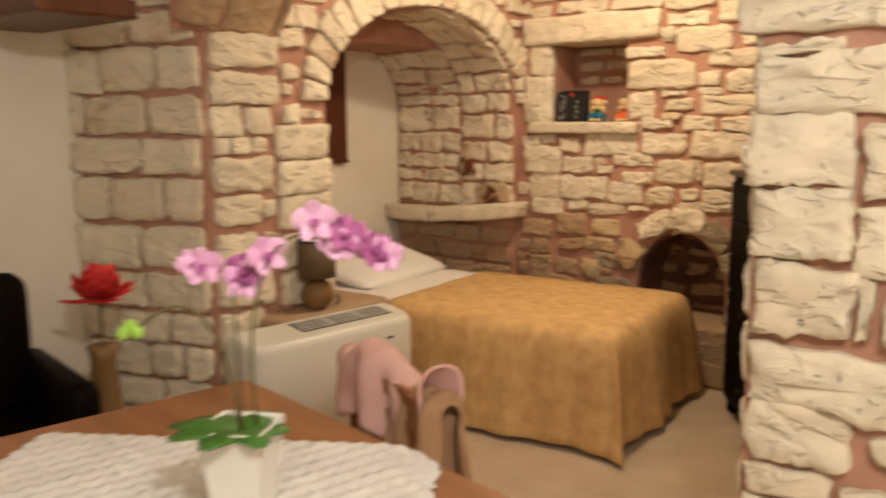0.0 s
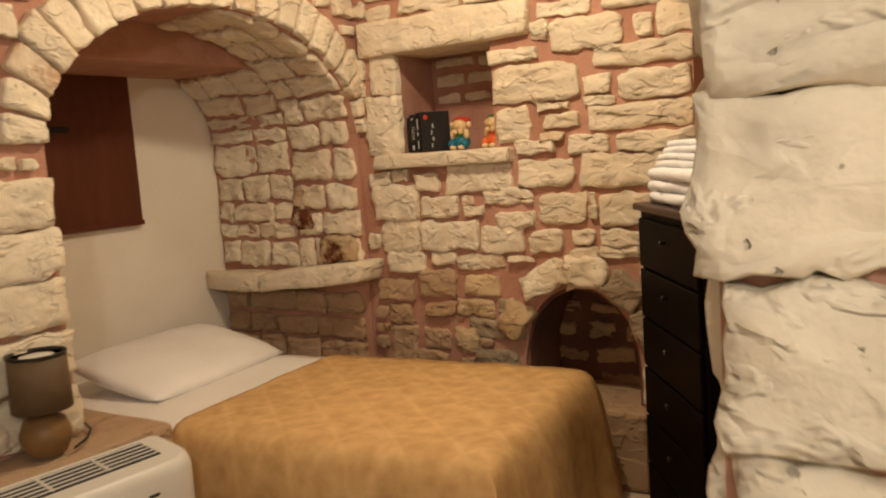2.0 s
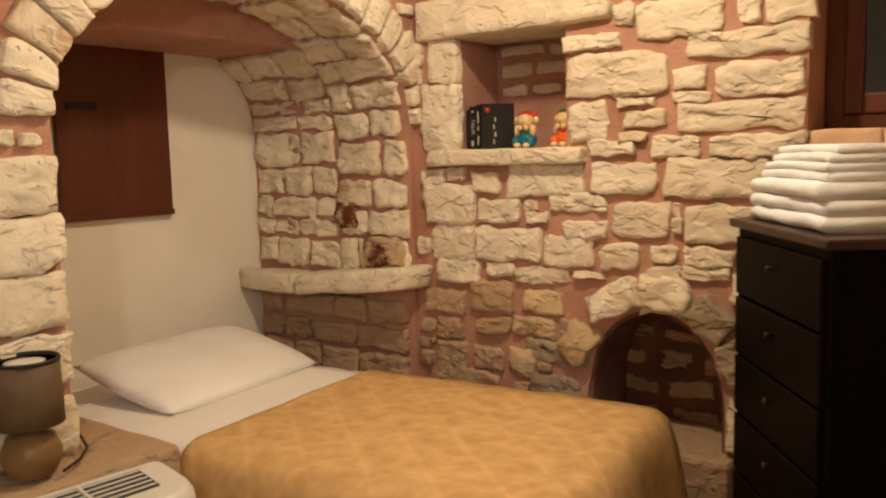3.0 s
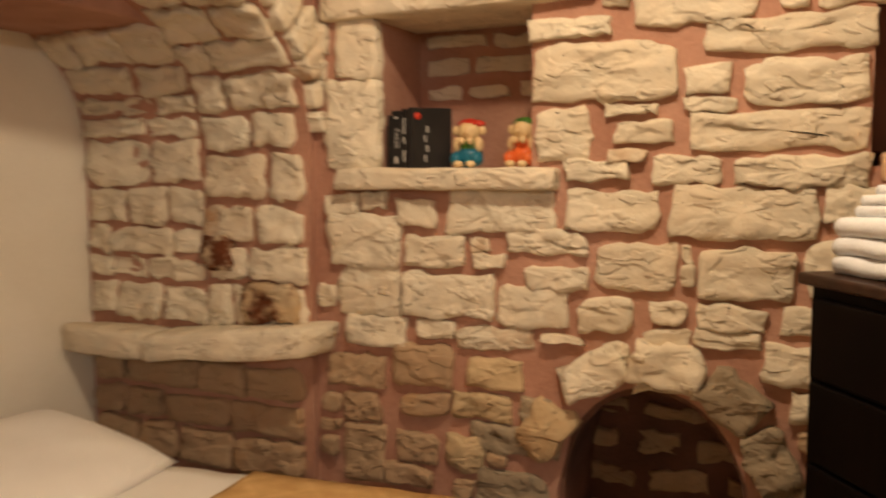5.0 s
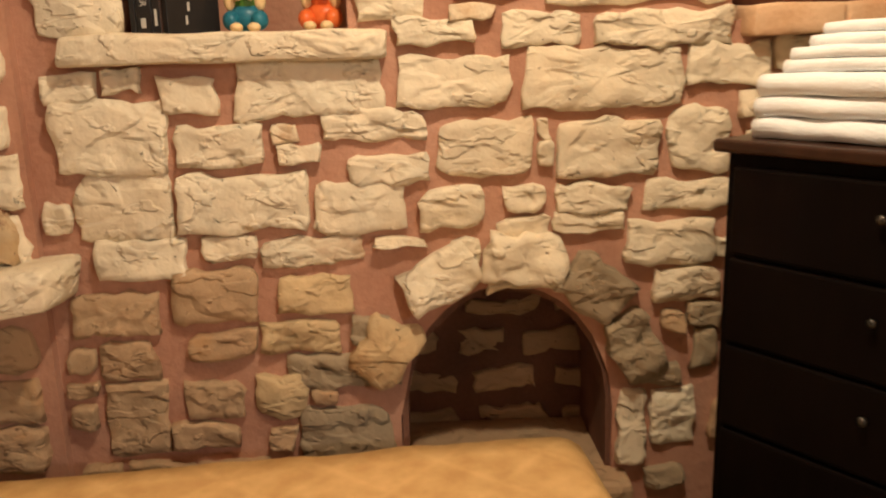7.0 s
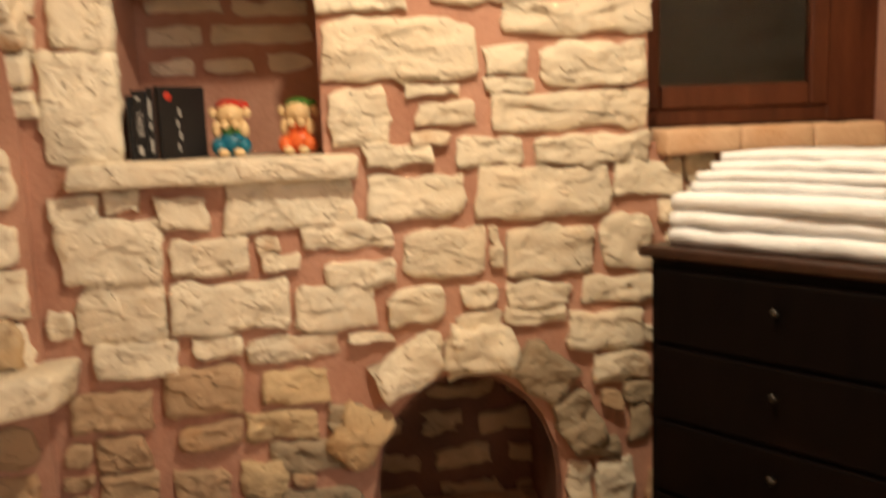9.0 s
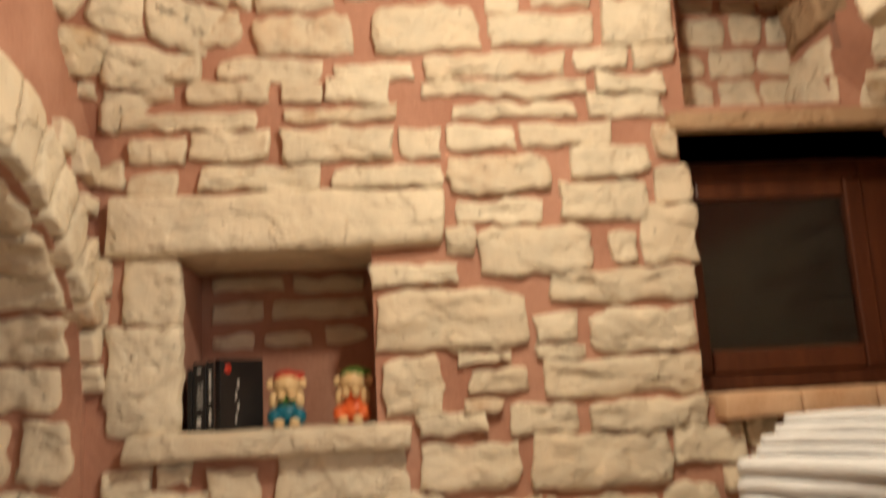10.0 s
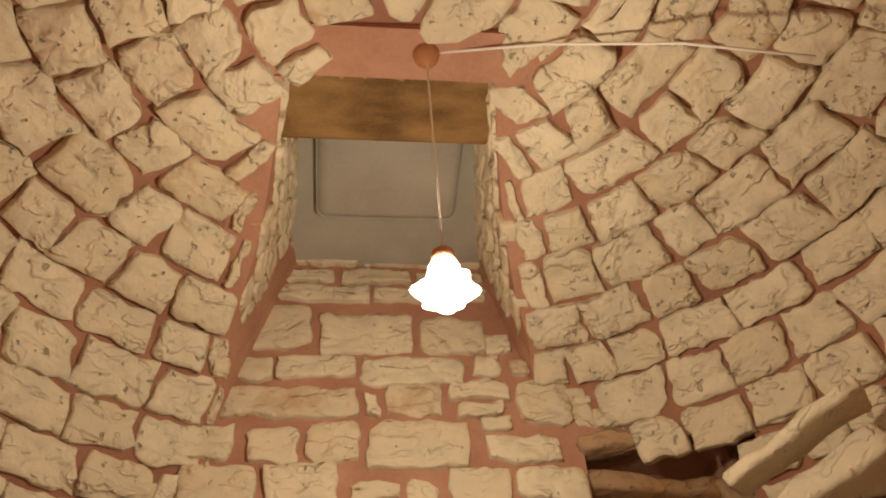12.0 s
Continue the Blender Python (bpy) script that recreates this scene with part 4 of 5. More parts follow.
def lace_cloth():
    """Crocheted cloth with a scalloped edge, laid askew on the table."""
    bm = bmesh.new()
    w, d = 0.92, 0.62
    nx, ny = 100, 66
    g = []
    for i in range(nx + 1):
        for k in range(ny + 1):
            u, v = i / nx, k / ny
            x, y = u * w, -v * d
            lip = 0.012 * abs(math.sin(x * math.pi / 0.045)) if k == 0 else 0.0
            lip_x = 0.012 * abs(math.sin(y * math.pi / 0.045)) if i in (0, nx) else 0.0
            rel = 0.005 * math.sin(x * 2 * math.pi / 0.06) * math.sin(y * 2 * math.pi / 0.06)
            cut = max(0.0, u - 0.86) / 0.14
            g.append(bm.verts.new((x + (lip_x if i == nx else -lip_x), y + lip - (0.10 * cut * cut if v < 0.3 else 0.0) * (1 - v / 0.3), 0.7545 + rel)))
    for i in range(nx):
        for k in range(ny):
            bm.faces.new((g[i * (ny + 1) + k], g[(i + 1) * (ny + 1) + k], g[(i + 1) * (ny + 1) + k + 1], g[i * (ny + 1) + k + 1]))
    ob = tagged(part("lace_tablecloth", bm, LACE), "white crocheted lace cloth with scalloped edge on the table", "tablecloth")
    ob.matrix_basis = pose(-1.90, 0.90, 0, 0, 0, 33)


lace_cloth()


def petal_mesh(bm, m, length, width, mat, cup=0.2):
    rows = []
    for i in range(6):
        u = i / 5
        h = math.sin(math.pi * min(1.0, u * 0.86 + 0.1)) ** 0.7 * width / 2
        rows.append([bm.verts.new(m @ Vector((s * h, u * length, cup * length * (u * u) - 0.25 * abs(s) * h))) for s in (-1, -0.5, 0, 0.5, 1)])
    for p, q in zip(rows, rows[1:]):
        for k in range(4):
            f = bm.faces.new((p[k], p[k + 1], q[k + 1], q[k]))
            f.material_index, f.smooth = mat, True


def bloom(parent, at, facing, size, rng, dark=False):
    """One orchid flower: a magenta column with five petals and a three-lobed lip."""
    base = Matrix.Translation(at) @ Vector(facing).to_track_quat("Z", "Y").to_matrix().to_4x4() @ Matrix.Rotation(rng.uniform(-0.4, 0.4), 4, "Z")
    bm = bmesh.new()
    add_ball(bm, base @ Vector((0, 0, 0.004)), size * 0.12, 0, (1, 1, 1.3), 8)
    flower = part("bloom", bm, PETAL_DARK, parent, smooth=True)

    def piece(name, m, length, width, mat, cup):
        bm = bmesh.new()
        petal_mesh(bm, m, length, width, 0, cup)
        shell(bm, 0.0012)
        part(name, bm, mat, flower, smooth=True)

    for a, l, w in ((0, 1, 0.75), (72, 1.05, 1.0), (144, 0.95, 0.7), (216, 0.95, 0.7), (288, 1.05, 1.0)):
        piece("petal", base @ Matrix.Rotation(radians(a), 4, "Z") @ Matrix.Rotation(radians(14), 4, "X"), size * l, size * w, PETAL_DARK if dark else PETAL, 0.2)
    for a in (120, 180, 240):
        piece("lip", base @ Matrix.Translation((0, 0, 0.004)) @ Matrix.Rotation(radians(a), 4, "Z") @ Matrix.Rotation(radians(50), 4, "X"), size * 0.5, size * 0.35, PETAL_DARK, 0.5)


def orchid():
    top = thing("potted_orchid", (-1.21, 0.93, 0.755), 0, "pink orchid in a tapered white square pot on the table", "plant")
    bm = bmesh.new()
    turn = Matrix.Rotation(radians(28), 4, "Z")
    loops = []
    for s, z in ((0.042, 0.0), (0.062, 0.175), (0.056, 0.175), (0.05, 0.15)):
        loops.append([bm.verts.new(turn @ Vector((x * s, y * s, z))) for x, y in ((-1, -1), (1, -1), (1, 1), (-1, 1))])
    for p, q in zip(loops, loops[1:]):
        for k in range(4):
            bm.faces.new((p[k], p[(k + 1) % 4], q[(k + 1) % 4], q[k]))
    bm.faces.new(loops[0])
    bm.faces.new(loops[-1])
    bmesh.ops.bevel(bm, geom=[e for e in bm.edges if abs((e.verts[0].co - e.verts[1].co).z) > 0.1], offset=0.006, segments=2, affect="EDGES")
    part("pot", bm, POT, top)
    rng = random.Random(3)
    v = Vector((-0.81, 0.59, 0))
    r = Vector((0.59, 0.81, 0))
    for a, l in ((200, 0.09), (250, 0.09), (160, 0.10), (300, 0.07), (20, 0.07), (100, 0.08), (130, 0.10)):
        bm = bmesh.new()
        m = Matrix.Translation((0, 0, 0.155)) @ Matrix.Rotation(radians(a), 4, "Z") @ Matrix.Rotation(radians(46), 4, "X")
        petal_mesh(bm, m, l, 0.072, 0, -0.8)
        shell(bm, 0.003)
        part("leaf", bm, LEAF, top)
    sprays = ((r * 0.03, r * -0.01 + Vector((0, 0, 0.50)), r * 0.20 + Vector((0, 0, 0.44))), (-r * 0.0, -r * 0.03 + Vector((0, 0, 0.38)), -r * 0.20 + Vector((0, 0, 0.30))))
    for root, bend, tip in sprays:
        part("stem", tube(arc_points(root + Vector((0, 0, 0.15)), bend + v * 0.05 + Vector((0, 0, 0.10)), tip + v * 0.06 + r * 0.03 + Vector((0, 0, 0.045))), 0.003), STEM, top)
    part("flower_stake", tube([(0.005, 0, 0.14), (-0.01, 0.005, 0.42)], 0.0025), STEM, top)
    for off, z, s, dark in ((0.10, 0.47, 0.05, 0), (0.125, 0.465, 0.042, 1), (0.155, 0.44, 0.046, 1), (0.175, 0.425, 0.046, 0), (0.20, 0.41, 0.044, 1), (0.225, 0.395, 0.044, 0), (0.15, 0.42, 0.04, 0), (0.13, 0.43, 0.044, 0),
                         (0.02, 0.41, 0.048, 0), (-0.01, 0.385, 0.042, 1), (-0.015, 0.36, 0.048, 0), (-0.08, 0.395, 0.046, 0), (-0.10, 0.40, 0.034, 0)):
        at = r * (1.1 * off + 0.035) + Vector((0, 0, z + 0.06)) + v * (0.06 + rng.uniform(-0.03, 0.02))
        bloom(top, at, -v + r * rng.uniform(-0.5, 0.5) + Vector((0, 0, rng.uniform(-0.3, 0.4))), s * 0.88, rng, dark)
    for k in range(3):
        bm = bmesh.new()
        add_ball(bm, v * 0.06 + r * (-0.17 - 0.012 * k) + Vector((0, 0, 0.34 + 0.012 * (k % 2))), 0.011, 0, (1, 1, 1.2))
        part("bud", bm, BUD, top, "lime green bud")


orchid()


def red_flower():
    top = thing("flower_vase", (-2.95, 1.62, 0.0), 0, "tall dark vase with one big red artificial flower", "vase")
    part("vase", lathe([(0.08, 0), (0.1, 0.06), (0.085, 0.25), (0.05, 0.45), (0.045, 0.58), (0.06, 0.63)], 24), CLAY, top, smooth=True)
    part("stem", tube([(0, 0, 0.6), (0.005, 0, 0.82)], 0.006), STEM, top)
    bm = bmesh.new()
    rng = random.Random(9)
    for k in range(46):
        t = k / 46
        m = Matrix.Translation((0, 0, 0.82)) @ Matrix.Rotation(k * 2.399, 4, "Z") @ Matrix.Rotation(radians(78 - 92 * t + rng.uniform(-8, 8)), 4, "X")
        petal_mesh(bm, m, 0.14 * rng.uniform(0.75, 1.0), 0.075, 0, 0.15)
    shell(bm, 0.0012)
    part("flower_head", bm, RED_PETAL, top, "ruffled red flower head", smooth=True)


red_flower()


def chair():
    top = thing("dining_chair", (-1.56, 1.70, 0), -20, "brown wooden dining chair pushed under the table", "chair")
    part("seat", box((-0.21, -0.40, 0.43), (0.21, 0.0, 0.465), 0.012, 3), TABLE_WOOD, top)
    for x in (-0.2, 0.165):
        part("leg", box((x, -0.39, 0.0), (x + 0.035, -0.355, 0.43), 0.005), TABLE_WOOD, top)
        part("back_post", box((x, -0.035, 0.0), (x + 0.035, 0.0, 0.76), 0.006), TABLE_WOOD, top)
    for z in (0.54, 0.64, 0.72):
        part("back_rail", box((-0.165, -0.03, z), (0.165, -0.008, z + 0.045), 0.006), TABLE_WOOD, top)


chair()


def garment():
    """A pink top and tan trousers thrown over the chair's back."""
    def fold(x0, x1, drop_f, drop_b, lift, seed, thick):
        bm = bmesh.new()
        rows = []
        n, m = 34, 44
        for i in range(n + 1):
            u = i / n
            x = x0 + (x1 - x0) * u
            row = []
            for k in range(m + 1):
                s = -drop_b + (drop_b + drop_f) * k / m
                side = 1 if s > 0 else -1
                e = abs(s)
                rad = thick
                if e < rad * 1.5:
                    a = e / rad
                    y, z = side * rad * math.sin(min(a, 1.57)), rad * math.cos(min(a, 1.57))
                else:
                    y, z = side * (rad + 0.04 * (e - rad * 1.5)), -(e - rad * 1.5)
                w = noise.noise(Vector((u * 4 + seed, s * 5, seed)))
                y += side * (0.042 * w + 0.017 * math.sin(u * 21 + seed + s * 7 + 1.5 * w)) * min(1, e * 8 + 0.3)
                z += 0.05 * noise.noise(Vector((u * 3.5, seed, 2))) + 0.012 * math.sin(u * 11 + seed) + 0.03 * w
                row.append(bm.verts.new((x + 0.02 * w, y, z + lift)))
            rows.append(row)
        for p, q in zip(rows, rows[1:]):
            for k in range(m):
                bm.faces.new((p[k], p[k + 1], q[k + 1], q[k]))
        shell(bm, 0.008)
        return bm

    for name, args, mat, label in (("pink_top", (-0.26, 0.29, 0.24, 0.27, 0.765, 1.3, 0.05), PINK, "crumpled dusty-pink cotton top over the chair back"), ("tan_trousers", (-0.31, -0.06, 0.36, 0.44, 0.735, 4.1, 0.038), TAN, "tan cotton trousers hanging over the chair back")):
        ob = tagged(part(name, fold(*args), mat, smooth=True), label, "clothing")
        ob.matrix_basis = pose(-1.56, 1.70, 0, 0, 0, 160) @ pose(0, -0.018, 0)


garment()


def dark_armchair():
    top = thing("armchair", (-2.92, 1.08, 0), 80, "dark upholstered armchair beside the dining table", "armchair")
    part("seat", box((-0.3, -0.3, 0.12), (0.3, 0.3, 0.45), 0.06, 4), EBONY, top, smooth=True)
    part("backrest", box((-0.32, 0.22, 0.3), (0.32, 0.38, 0.92), 0.07, 4), EBONY, top, smooth=True)
    for x in (-0.38, 0.26):
        part("armrest", box((x, -0.3, 0.12), (x + 0.12, 0.36, 0.62), 0.05, 4), EBONY, top, smooth=True)
    for x in (-0.3, 0.26):
        for y in (-0.27, 0.26):
            part("leg", box((x, y, 0), (x + 0.04, y + 0.04, 0.13), 0.004), EBONY, top)


dark_armchair()
tagged(part("wooden_shelf", box((-3.59, 1.42, 1.83), (-2.86, 1.80, 1.90), 0.012), WALNUT), "dark wooden shelf high in the dining nook", "shelf", kind="structure")

# ---- stones, wall by wall ----
n_stones = []
n_stones += [(-2.92, -2.80, 1.29, 1.36), (-2.79, -2.70, 1.31, 1.37), (-2.66, -2.53, 1.26, 1.35), (-2.49, -2.16, 1.25, 1.39), (-2.13, -1.87, 1.26, 1.38), (-1.85, -1.48, 1.25, 1.39), (-1.47, -1.28, 1.29, 1.39)]
n_stones += [(-2.91, -2.65, 1.14, 1.30), (-2.64, -2.44, 1.14, 1.24), (-2.42, -2.36, 1.19, 1.24), (-2.41, -2.31, 1.14, 1.19), (-2.31, -2.07, 1.19, 1.26), (-2.25, -2.06, 1.09, 1.16), (-2.04, -1.82, 1.10, 1.24), (-1.81, -1.78, 1.18, 1.23)]
n_stones += [(-1.81, -1.77, 1.12, 1.17), (-1.76, -1.53, 1.09, 1.23), (-1.50, -1.36, 1.10, 1.25)]
n_stones += [(-2.88, -2.65, 0.98, 1.14), (-2.65, -2.35, 0.99, 1.12), (-2.33, -2.12, 0.98, 1.10), (-2.09, -1.93, 0.98, 1.08), (-1.89, -1.79, 1.01, 1.08), (-1.77, -1.59, 1.01, 1.08), (-1.56, -1.35, 1.01, 1.08), (-1.91, -1.78, 0.92, 1.00)]
n_stones += [(-1.77, -1.60, 0.96, 1.01), (-1.60, -1.39, 0.88, 0.99)]
n_stones += [(-2.85, -2.63, 0.88, 0.98), (-2.60, -2.47, 0.92, 0.98), (-2.46, -2.22, 0.90, 0.97), (-2.21, -2.07, 0.94, 0.97), (-2.02, -1.95, 0.86, 0.95), (-1.93, -1.78, 0.83, 0.91)]
n_stones += [(-2.92, -2.71, 0.74, 0.85), (-2.68, -2.48, 0.77, 0.90), (-2.44, -2.25, 0.78, 0.88), (-1.54, -1.36, 0.79, 0.87), (-1.44, -1.36, 0.72, 0.78), (-1.43, -1.36, 0.61, 0.71)]
n_stones += [(-2.87, -2.73, 0.63, 0.73), (-2.66, -2.49, 0.68, 0.75), (-2.48, -2.29, 0.68, 0.77), (-2.26, -2.16, 0.69, 0.77), (-1.58, -1.45, 0.57, 0.63)]
n_stones += [(-2.87, -2.71, 0.43, 0.63), (-2.68, -2.53, 0.52, 0.63), (-2.50, -2.38, 0.52, 0.64), (-2.43, -2.14, 0.59, 0.68), (-1.53, -1.42, 0.40, 0.55), (-1.61, -1.54, 0.36, 0.56), (-1.54, -1.43, 0.29, 0.35)]
n_stones += [(-2.72, -2.55, 0.44, 0.51), (-2.40, -2.17, 0.38, 0.54), (-2.67, -2.48, 0.36, 0.41)]
n_stones += [(-2.88, -2.73, 1.72, 1.90), (-2.92, -2.73, 1.43, 1.72)]
n_stones += [(-2.24, -2.00, 1.79, 1.85), (-2.23, -1.83, 1.62, 1.78), (-2.22, -2.06, 1.45, 1.61), (-2.02, -1.87, 1.58, 1.61), (-2.00, -1.84, 1.50, 1.57), (-2.01, -1.91, 1.45, 1.49), (-1.81, -1.69, 1.63, 1.71), (-1.82, -1.68, 1.58, 1.62)]
n_stones += [(-1.66, -1.37, 1.59, 1.71), (-1.77, -1.36, 1.73, 1.82), (-1.80, -1.37, 1.48, 1.58), (-1.69, -1.36, 1.39, 1.47), (-1.89, -1.70, 1.39, 1.47), (-2.13, -1.95, 1.40, 1.46)]
n_stones += [(-1.95, -1.64, 1.81, 1.94), (-1.59, -1.52, 1.83, 1.92), (-1.51, -1.35, 1.82, 1.99), (-1.72, -1.48, 1.94, 2.06), (-2.01, -1.76, 1.95, 2.02), (-2.04, -1.96, 1.87, 1.95)]
n_stones += [(-2.99, -2.91, 1.79, 1.90), (-2.97, -2.91, 1.72, 1.78)]
n_stones += [(-2.69, -2.36, 2.06, 2.13), (-2.33, -2.04, 2.06, 2.12), (-2.02, -1.74, 2.04, 2.14), (-1.68, -1.46, 2.07, 2.16), (-2.87, -2.74, 2.06, 2.13)]
n_stones += [(-2.87, -2.72, 2.15, 2.22), (-2.71, -2.49, 2.15, 2.23), (-2.48, -2.16, 2.14, 2.23), (-2.15, -2.03, 2.14, 2.23), (-2.02, -1.83, 2.16, 2.23), (-1.82, -1.56, 2.16, 2.23), (-1.46, -1.35, 1.99, 2.10), (-1.45, -1.38, 2.12, 2.22)]
n_stones += [(-2.89, -2.53, 2.24, 2.29), (-2.47, -2.15, 2.25, 2.29), (-2.00, -1.65, 2.25, 2.29), (-1.62, -1.41, 2.24, 2.31)]
n_stones += [(-2.72, -2.50, 2.31, 2.37), (-2.47, -2.35, 2.31, 2.37), (-2.34, -2.17, 2.30, 2.37), (-2.08, -1.62, 2.31, 2.36), (-1.59, -1.39, 2.31, 2.37), (-2.91, -2.75, 2.32, 2.37)]
n_stones += [(-2.64, -2.35, 2.38, 2.44), (-2.32, -2.10, 2.37, 2.42), (-2.07, -1.67, 2.37, 2.44), (-1.65, -1.50, 2.38, 2.45), (-1.48, -1.36, 2.39, 2.46)]
n_stones += [(-2.54, -2.26, 2.45, 2.56), (-2.21, -1.91, 2.45, 2.59), (-1.89, -1.58, 2.46, 2.56), (-1.56, -1.36, 2.46, 2.60)]
n_stones += [(-2.54, -2.31, 2.58, 2.73), (-2.29, -2.08, 2.61, 2.73), (-2.04, -1.90, 2.62, 2.67), (-1.89, -1.79, 2.56, 2.68), (-1.76, -1.58, 2.58, 2.71), (-1.56, -1.34, 2.61, 2.72)]
n_stones += [(-2.58, -2.39, 2.75, 2.86), (-2.35, -2.20, 2.74, 2.86), (-2.18, -2.02, 2.74, 2.87), (-2.00, -1.69, 2.71, 2.87), (-1.65, -1.55, 2.83, 2.88), (-1.64, -1.41, 2.73, 2.82)]
n_stones += [(-2.45, -2.03, 2.88, 2.99), (-2.01, -1.96, 2.88, 2.97), (-1.94, -1.76, 2.90, 3.00), (-1.74, -1.55, 2.94, 3.01), (-1.73, -1.58, 2.88, 2.93), (-1.53, -1.36, 2.85, 3.01)]
n_stones += [(-2.44, -2.29, 3.01, 3.10), (-2.28, -2.03, 3.02, 3.11), (-2.02, -1.68, 3.00, 3.10), (-1.66, -1.56, 3.03, 3.11)]
n_stones += [(-2.40, -2.18, 3.13, 3.31), (-2.15, -1.84, 3.12, 3.27), (-1.82, -1.61, 3.12, 3.25)]


def spans_hole(s, holes, m=0.0):
    for a0, a1, floor, crown in holes:
        if s[1] > a0 + m and s[0] < a1 - m and s[3] > floor + m and s[2] < max(crown(max(a0, min(a1, q))) for q in (s[0], (s[0] + s[1]) / 2, s[1])) - m:
            return True
    return False


def on_dome(p):
    """Whether a place on a wall lies under the vault's edge."""
    for k in range(len(PROFILE) - 1):
        (r0, z0), (r1, z1) = PROFILE[k], PROFILE[k + 1]
        if z0 <= p[2] <= z1:
            r = r0 + (r1 - r0) * (p[2] - z0) / (z1 - z0)
            return math.hypot(p[0] - MID.x, p[1] - MID.y) > r + 0.03
    return p[2] > PROFILE[0][1]


rng = random.Random(5)
for a0, a1, z0, z1 in n_stones:
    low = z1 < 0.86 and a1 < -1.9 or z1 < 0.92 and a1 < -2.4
    sooty = a0 > -1.6 and z1 < 0.84 or (a0 > -2.5 and z1 < 0.72 and a1 > -2.3)
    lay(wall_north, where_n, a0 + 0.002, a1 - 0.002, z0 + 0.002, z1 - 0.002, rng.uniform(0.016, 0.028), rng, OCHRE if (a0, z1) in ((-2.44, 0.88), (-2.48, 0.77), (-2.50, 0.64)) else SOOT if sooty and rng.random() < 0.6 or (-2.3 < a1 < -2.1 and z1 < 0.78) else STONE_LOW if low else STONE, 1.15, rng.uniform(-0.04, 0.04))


def hearth_ring():
    """The rough stones that turn over the hearth's mouth."""
    for k, t in enumerate((28, 62, 96, 128, 155)):
        a = radians(180 - t)
        c = Vector((-1.885 + 0.33 * math.cos(a), 0.5 + 0.40 * math.sin(a)))

        def where(u, v, d, c=c, a=a):
            return Vector((c.x + u * math.sin(a) + v * math.cos(a), NY - d, c.y - u * math.cos(a) + v * math.sin(a)))
        lay(wall_north, where, -0.085, 0.085, -0.055, 0.07, 0.045, rng, SOOT if t > 110 else OCHRE if t < 40 else STONE, 1.8)


hearth_ring()


def hearth_lining():
    """The dark jambs and barrel of the hearth's mouth."""
    n = 28
    verts, faces = [], []
    for k in range(n + 1):
        t = math.pi * k / n
        for off in (0.0, -0.016):
            for y in (NY + 0.012, 4.785):
                wob = 0.006 * noise.noise(Vector((k * 0.6, y * 8, off)))
                verts.append(Vector((-1.885 - (0.266 + off + wob) * math.cos(t), y, 0.5 + (0.336 + off + wob) * math.sin(t) if 0 < k < n else 0.2)))
    for k in range(n):
        a, b = 4 * k, 4 * k + 4
        faces += [(a + 2, a + 3, b + 3, b + 2), (a, b, b + 1, a + 1), (a, a + 2, b + 2, b), (a + 1, b + 1, b + 3, a + 3)]
    mesh = bpy.data.meshes.new("hearth_lining")
    mesh.from_pydata(verts, [], faces)
    finish("hearth_lining", mesh, DARK_MORTAR, wall_north, "dark mortar lining of the hearth mouth")


hearth_lining()
where_nb = flat((0, 4.79, 0), (1, 0, 0), (0, -1, 0))
courses(niche_back, where_nb, -2.74, -2.25, 1.66, 1.9, random.Random(4), lambda *s: True, 0.008, STONE, wide=(0.17, 0.25), high=(0.075, 0.1), gap=0.035)
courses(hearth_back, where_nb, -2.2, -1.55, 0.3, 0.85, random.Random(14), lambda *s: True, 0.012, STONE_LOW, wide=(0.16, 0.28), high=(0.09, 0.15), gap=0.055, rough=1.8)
courses(hole_back, flat((0, 4.72, 0), (1, 0, 0), (0, -1, 0)), -1.4, -0.85, 2.3, 2.85, random.Random(15), lambda *s: True, 0.012, wide=(0.11, 0.17), high=(0.1, 0.15))
tagged(part("hearth_slab", box((-2.2, 4.36, 0.0), (-1.58, 4.78, 0.34), 0.02), STONE_LOW, wall_north), "worn hearth slab")
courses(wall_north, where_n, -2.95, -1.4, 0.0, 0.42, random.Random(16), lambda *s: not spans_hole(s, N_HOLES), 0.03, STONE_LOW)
courses(wall_north, where_n, -2.34, -1.58, 3.32, 3.56, random.Random(17), lambda *s: True, 0.02, high=(0.06, 0.1))

laid = list(n_stones)


def free_north(a0, a1, z0, z1):
    if spans_hole((a0, a1, z0, z1), N_HOLES, -0.02) or any(a1 > s[0] - 0.005 and a0 < s[1] + 0.005 and z1 > s[2] - 0.005 and z0 < s[3] + 0.005 for s in laid):
        return False
    if a1 > -2.93 and a0 < -2.03 and z1 > 1.37 and z0 < 2.06 or ((a0 + a1) / 2 + 1.88) ** 2 / 0.2 + ((z0 + z1) / 2 - 0.5) ** 2 / 0.25 < 1 or z0 < 0.42:
        return False
    laid.append((a0, a1, z0, z1))
    return True


for k, (w, h) in enumerate((((0.14, 0.24), (0.1, 0.15)), ((0.09, 0.15), (0.07, 0.1)), ((0.07, 0.1), (0.05, 0.08)))):
    for shift in (0.0, 0.04, 0.08):
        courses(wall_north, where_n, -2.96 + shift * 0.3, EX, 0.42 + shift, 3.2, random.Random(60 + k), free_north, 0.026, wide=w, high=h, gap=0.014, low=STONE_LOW)

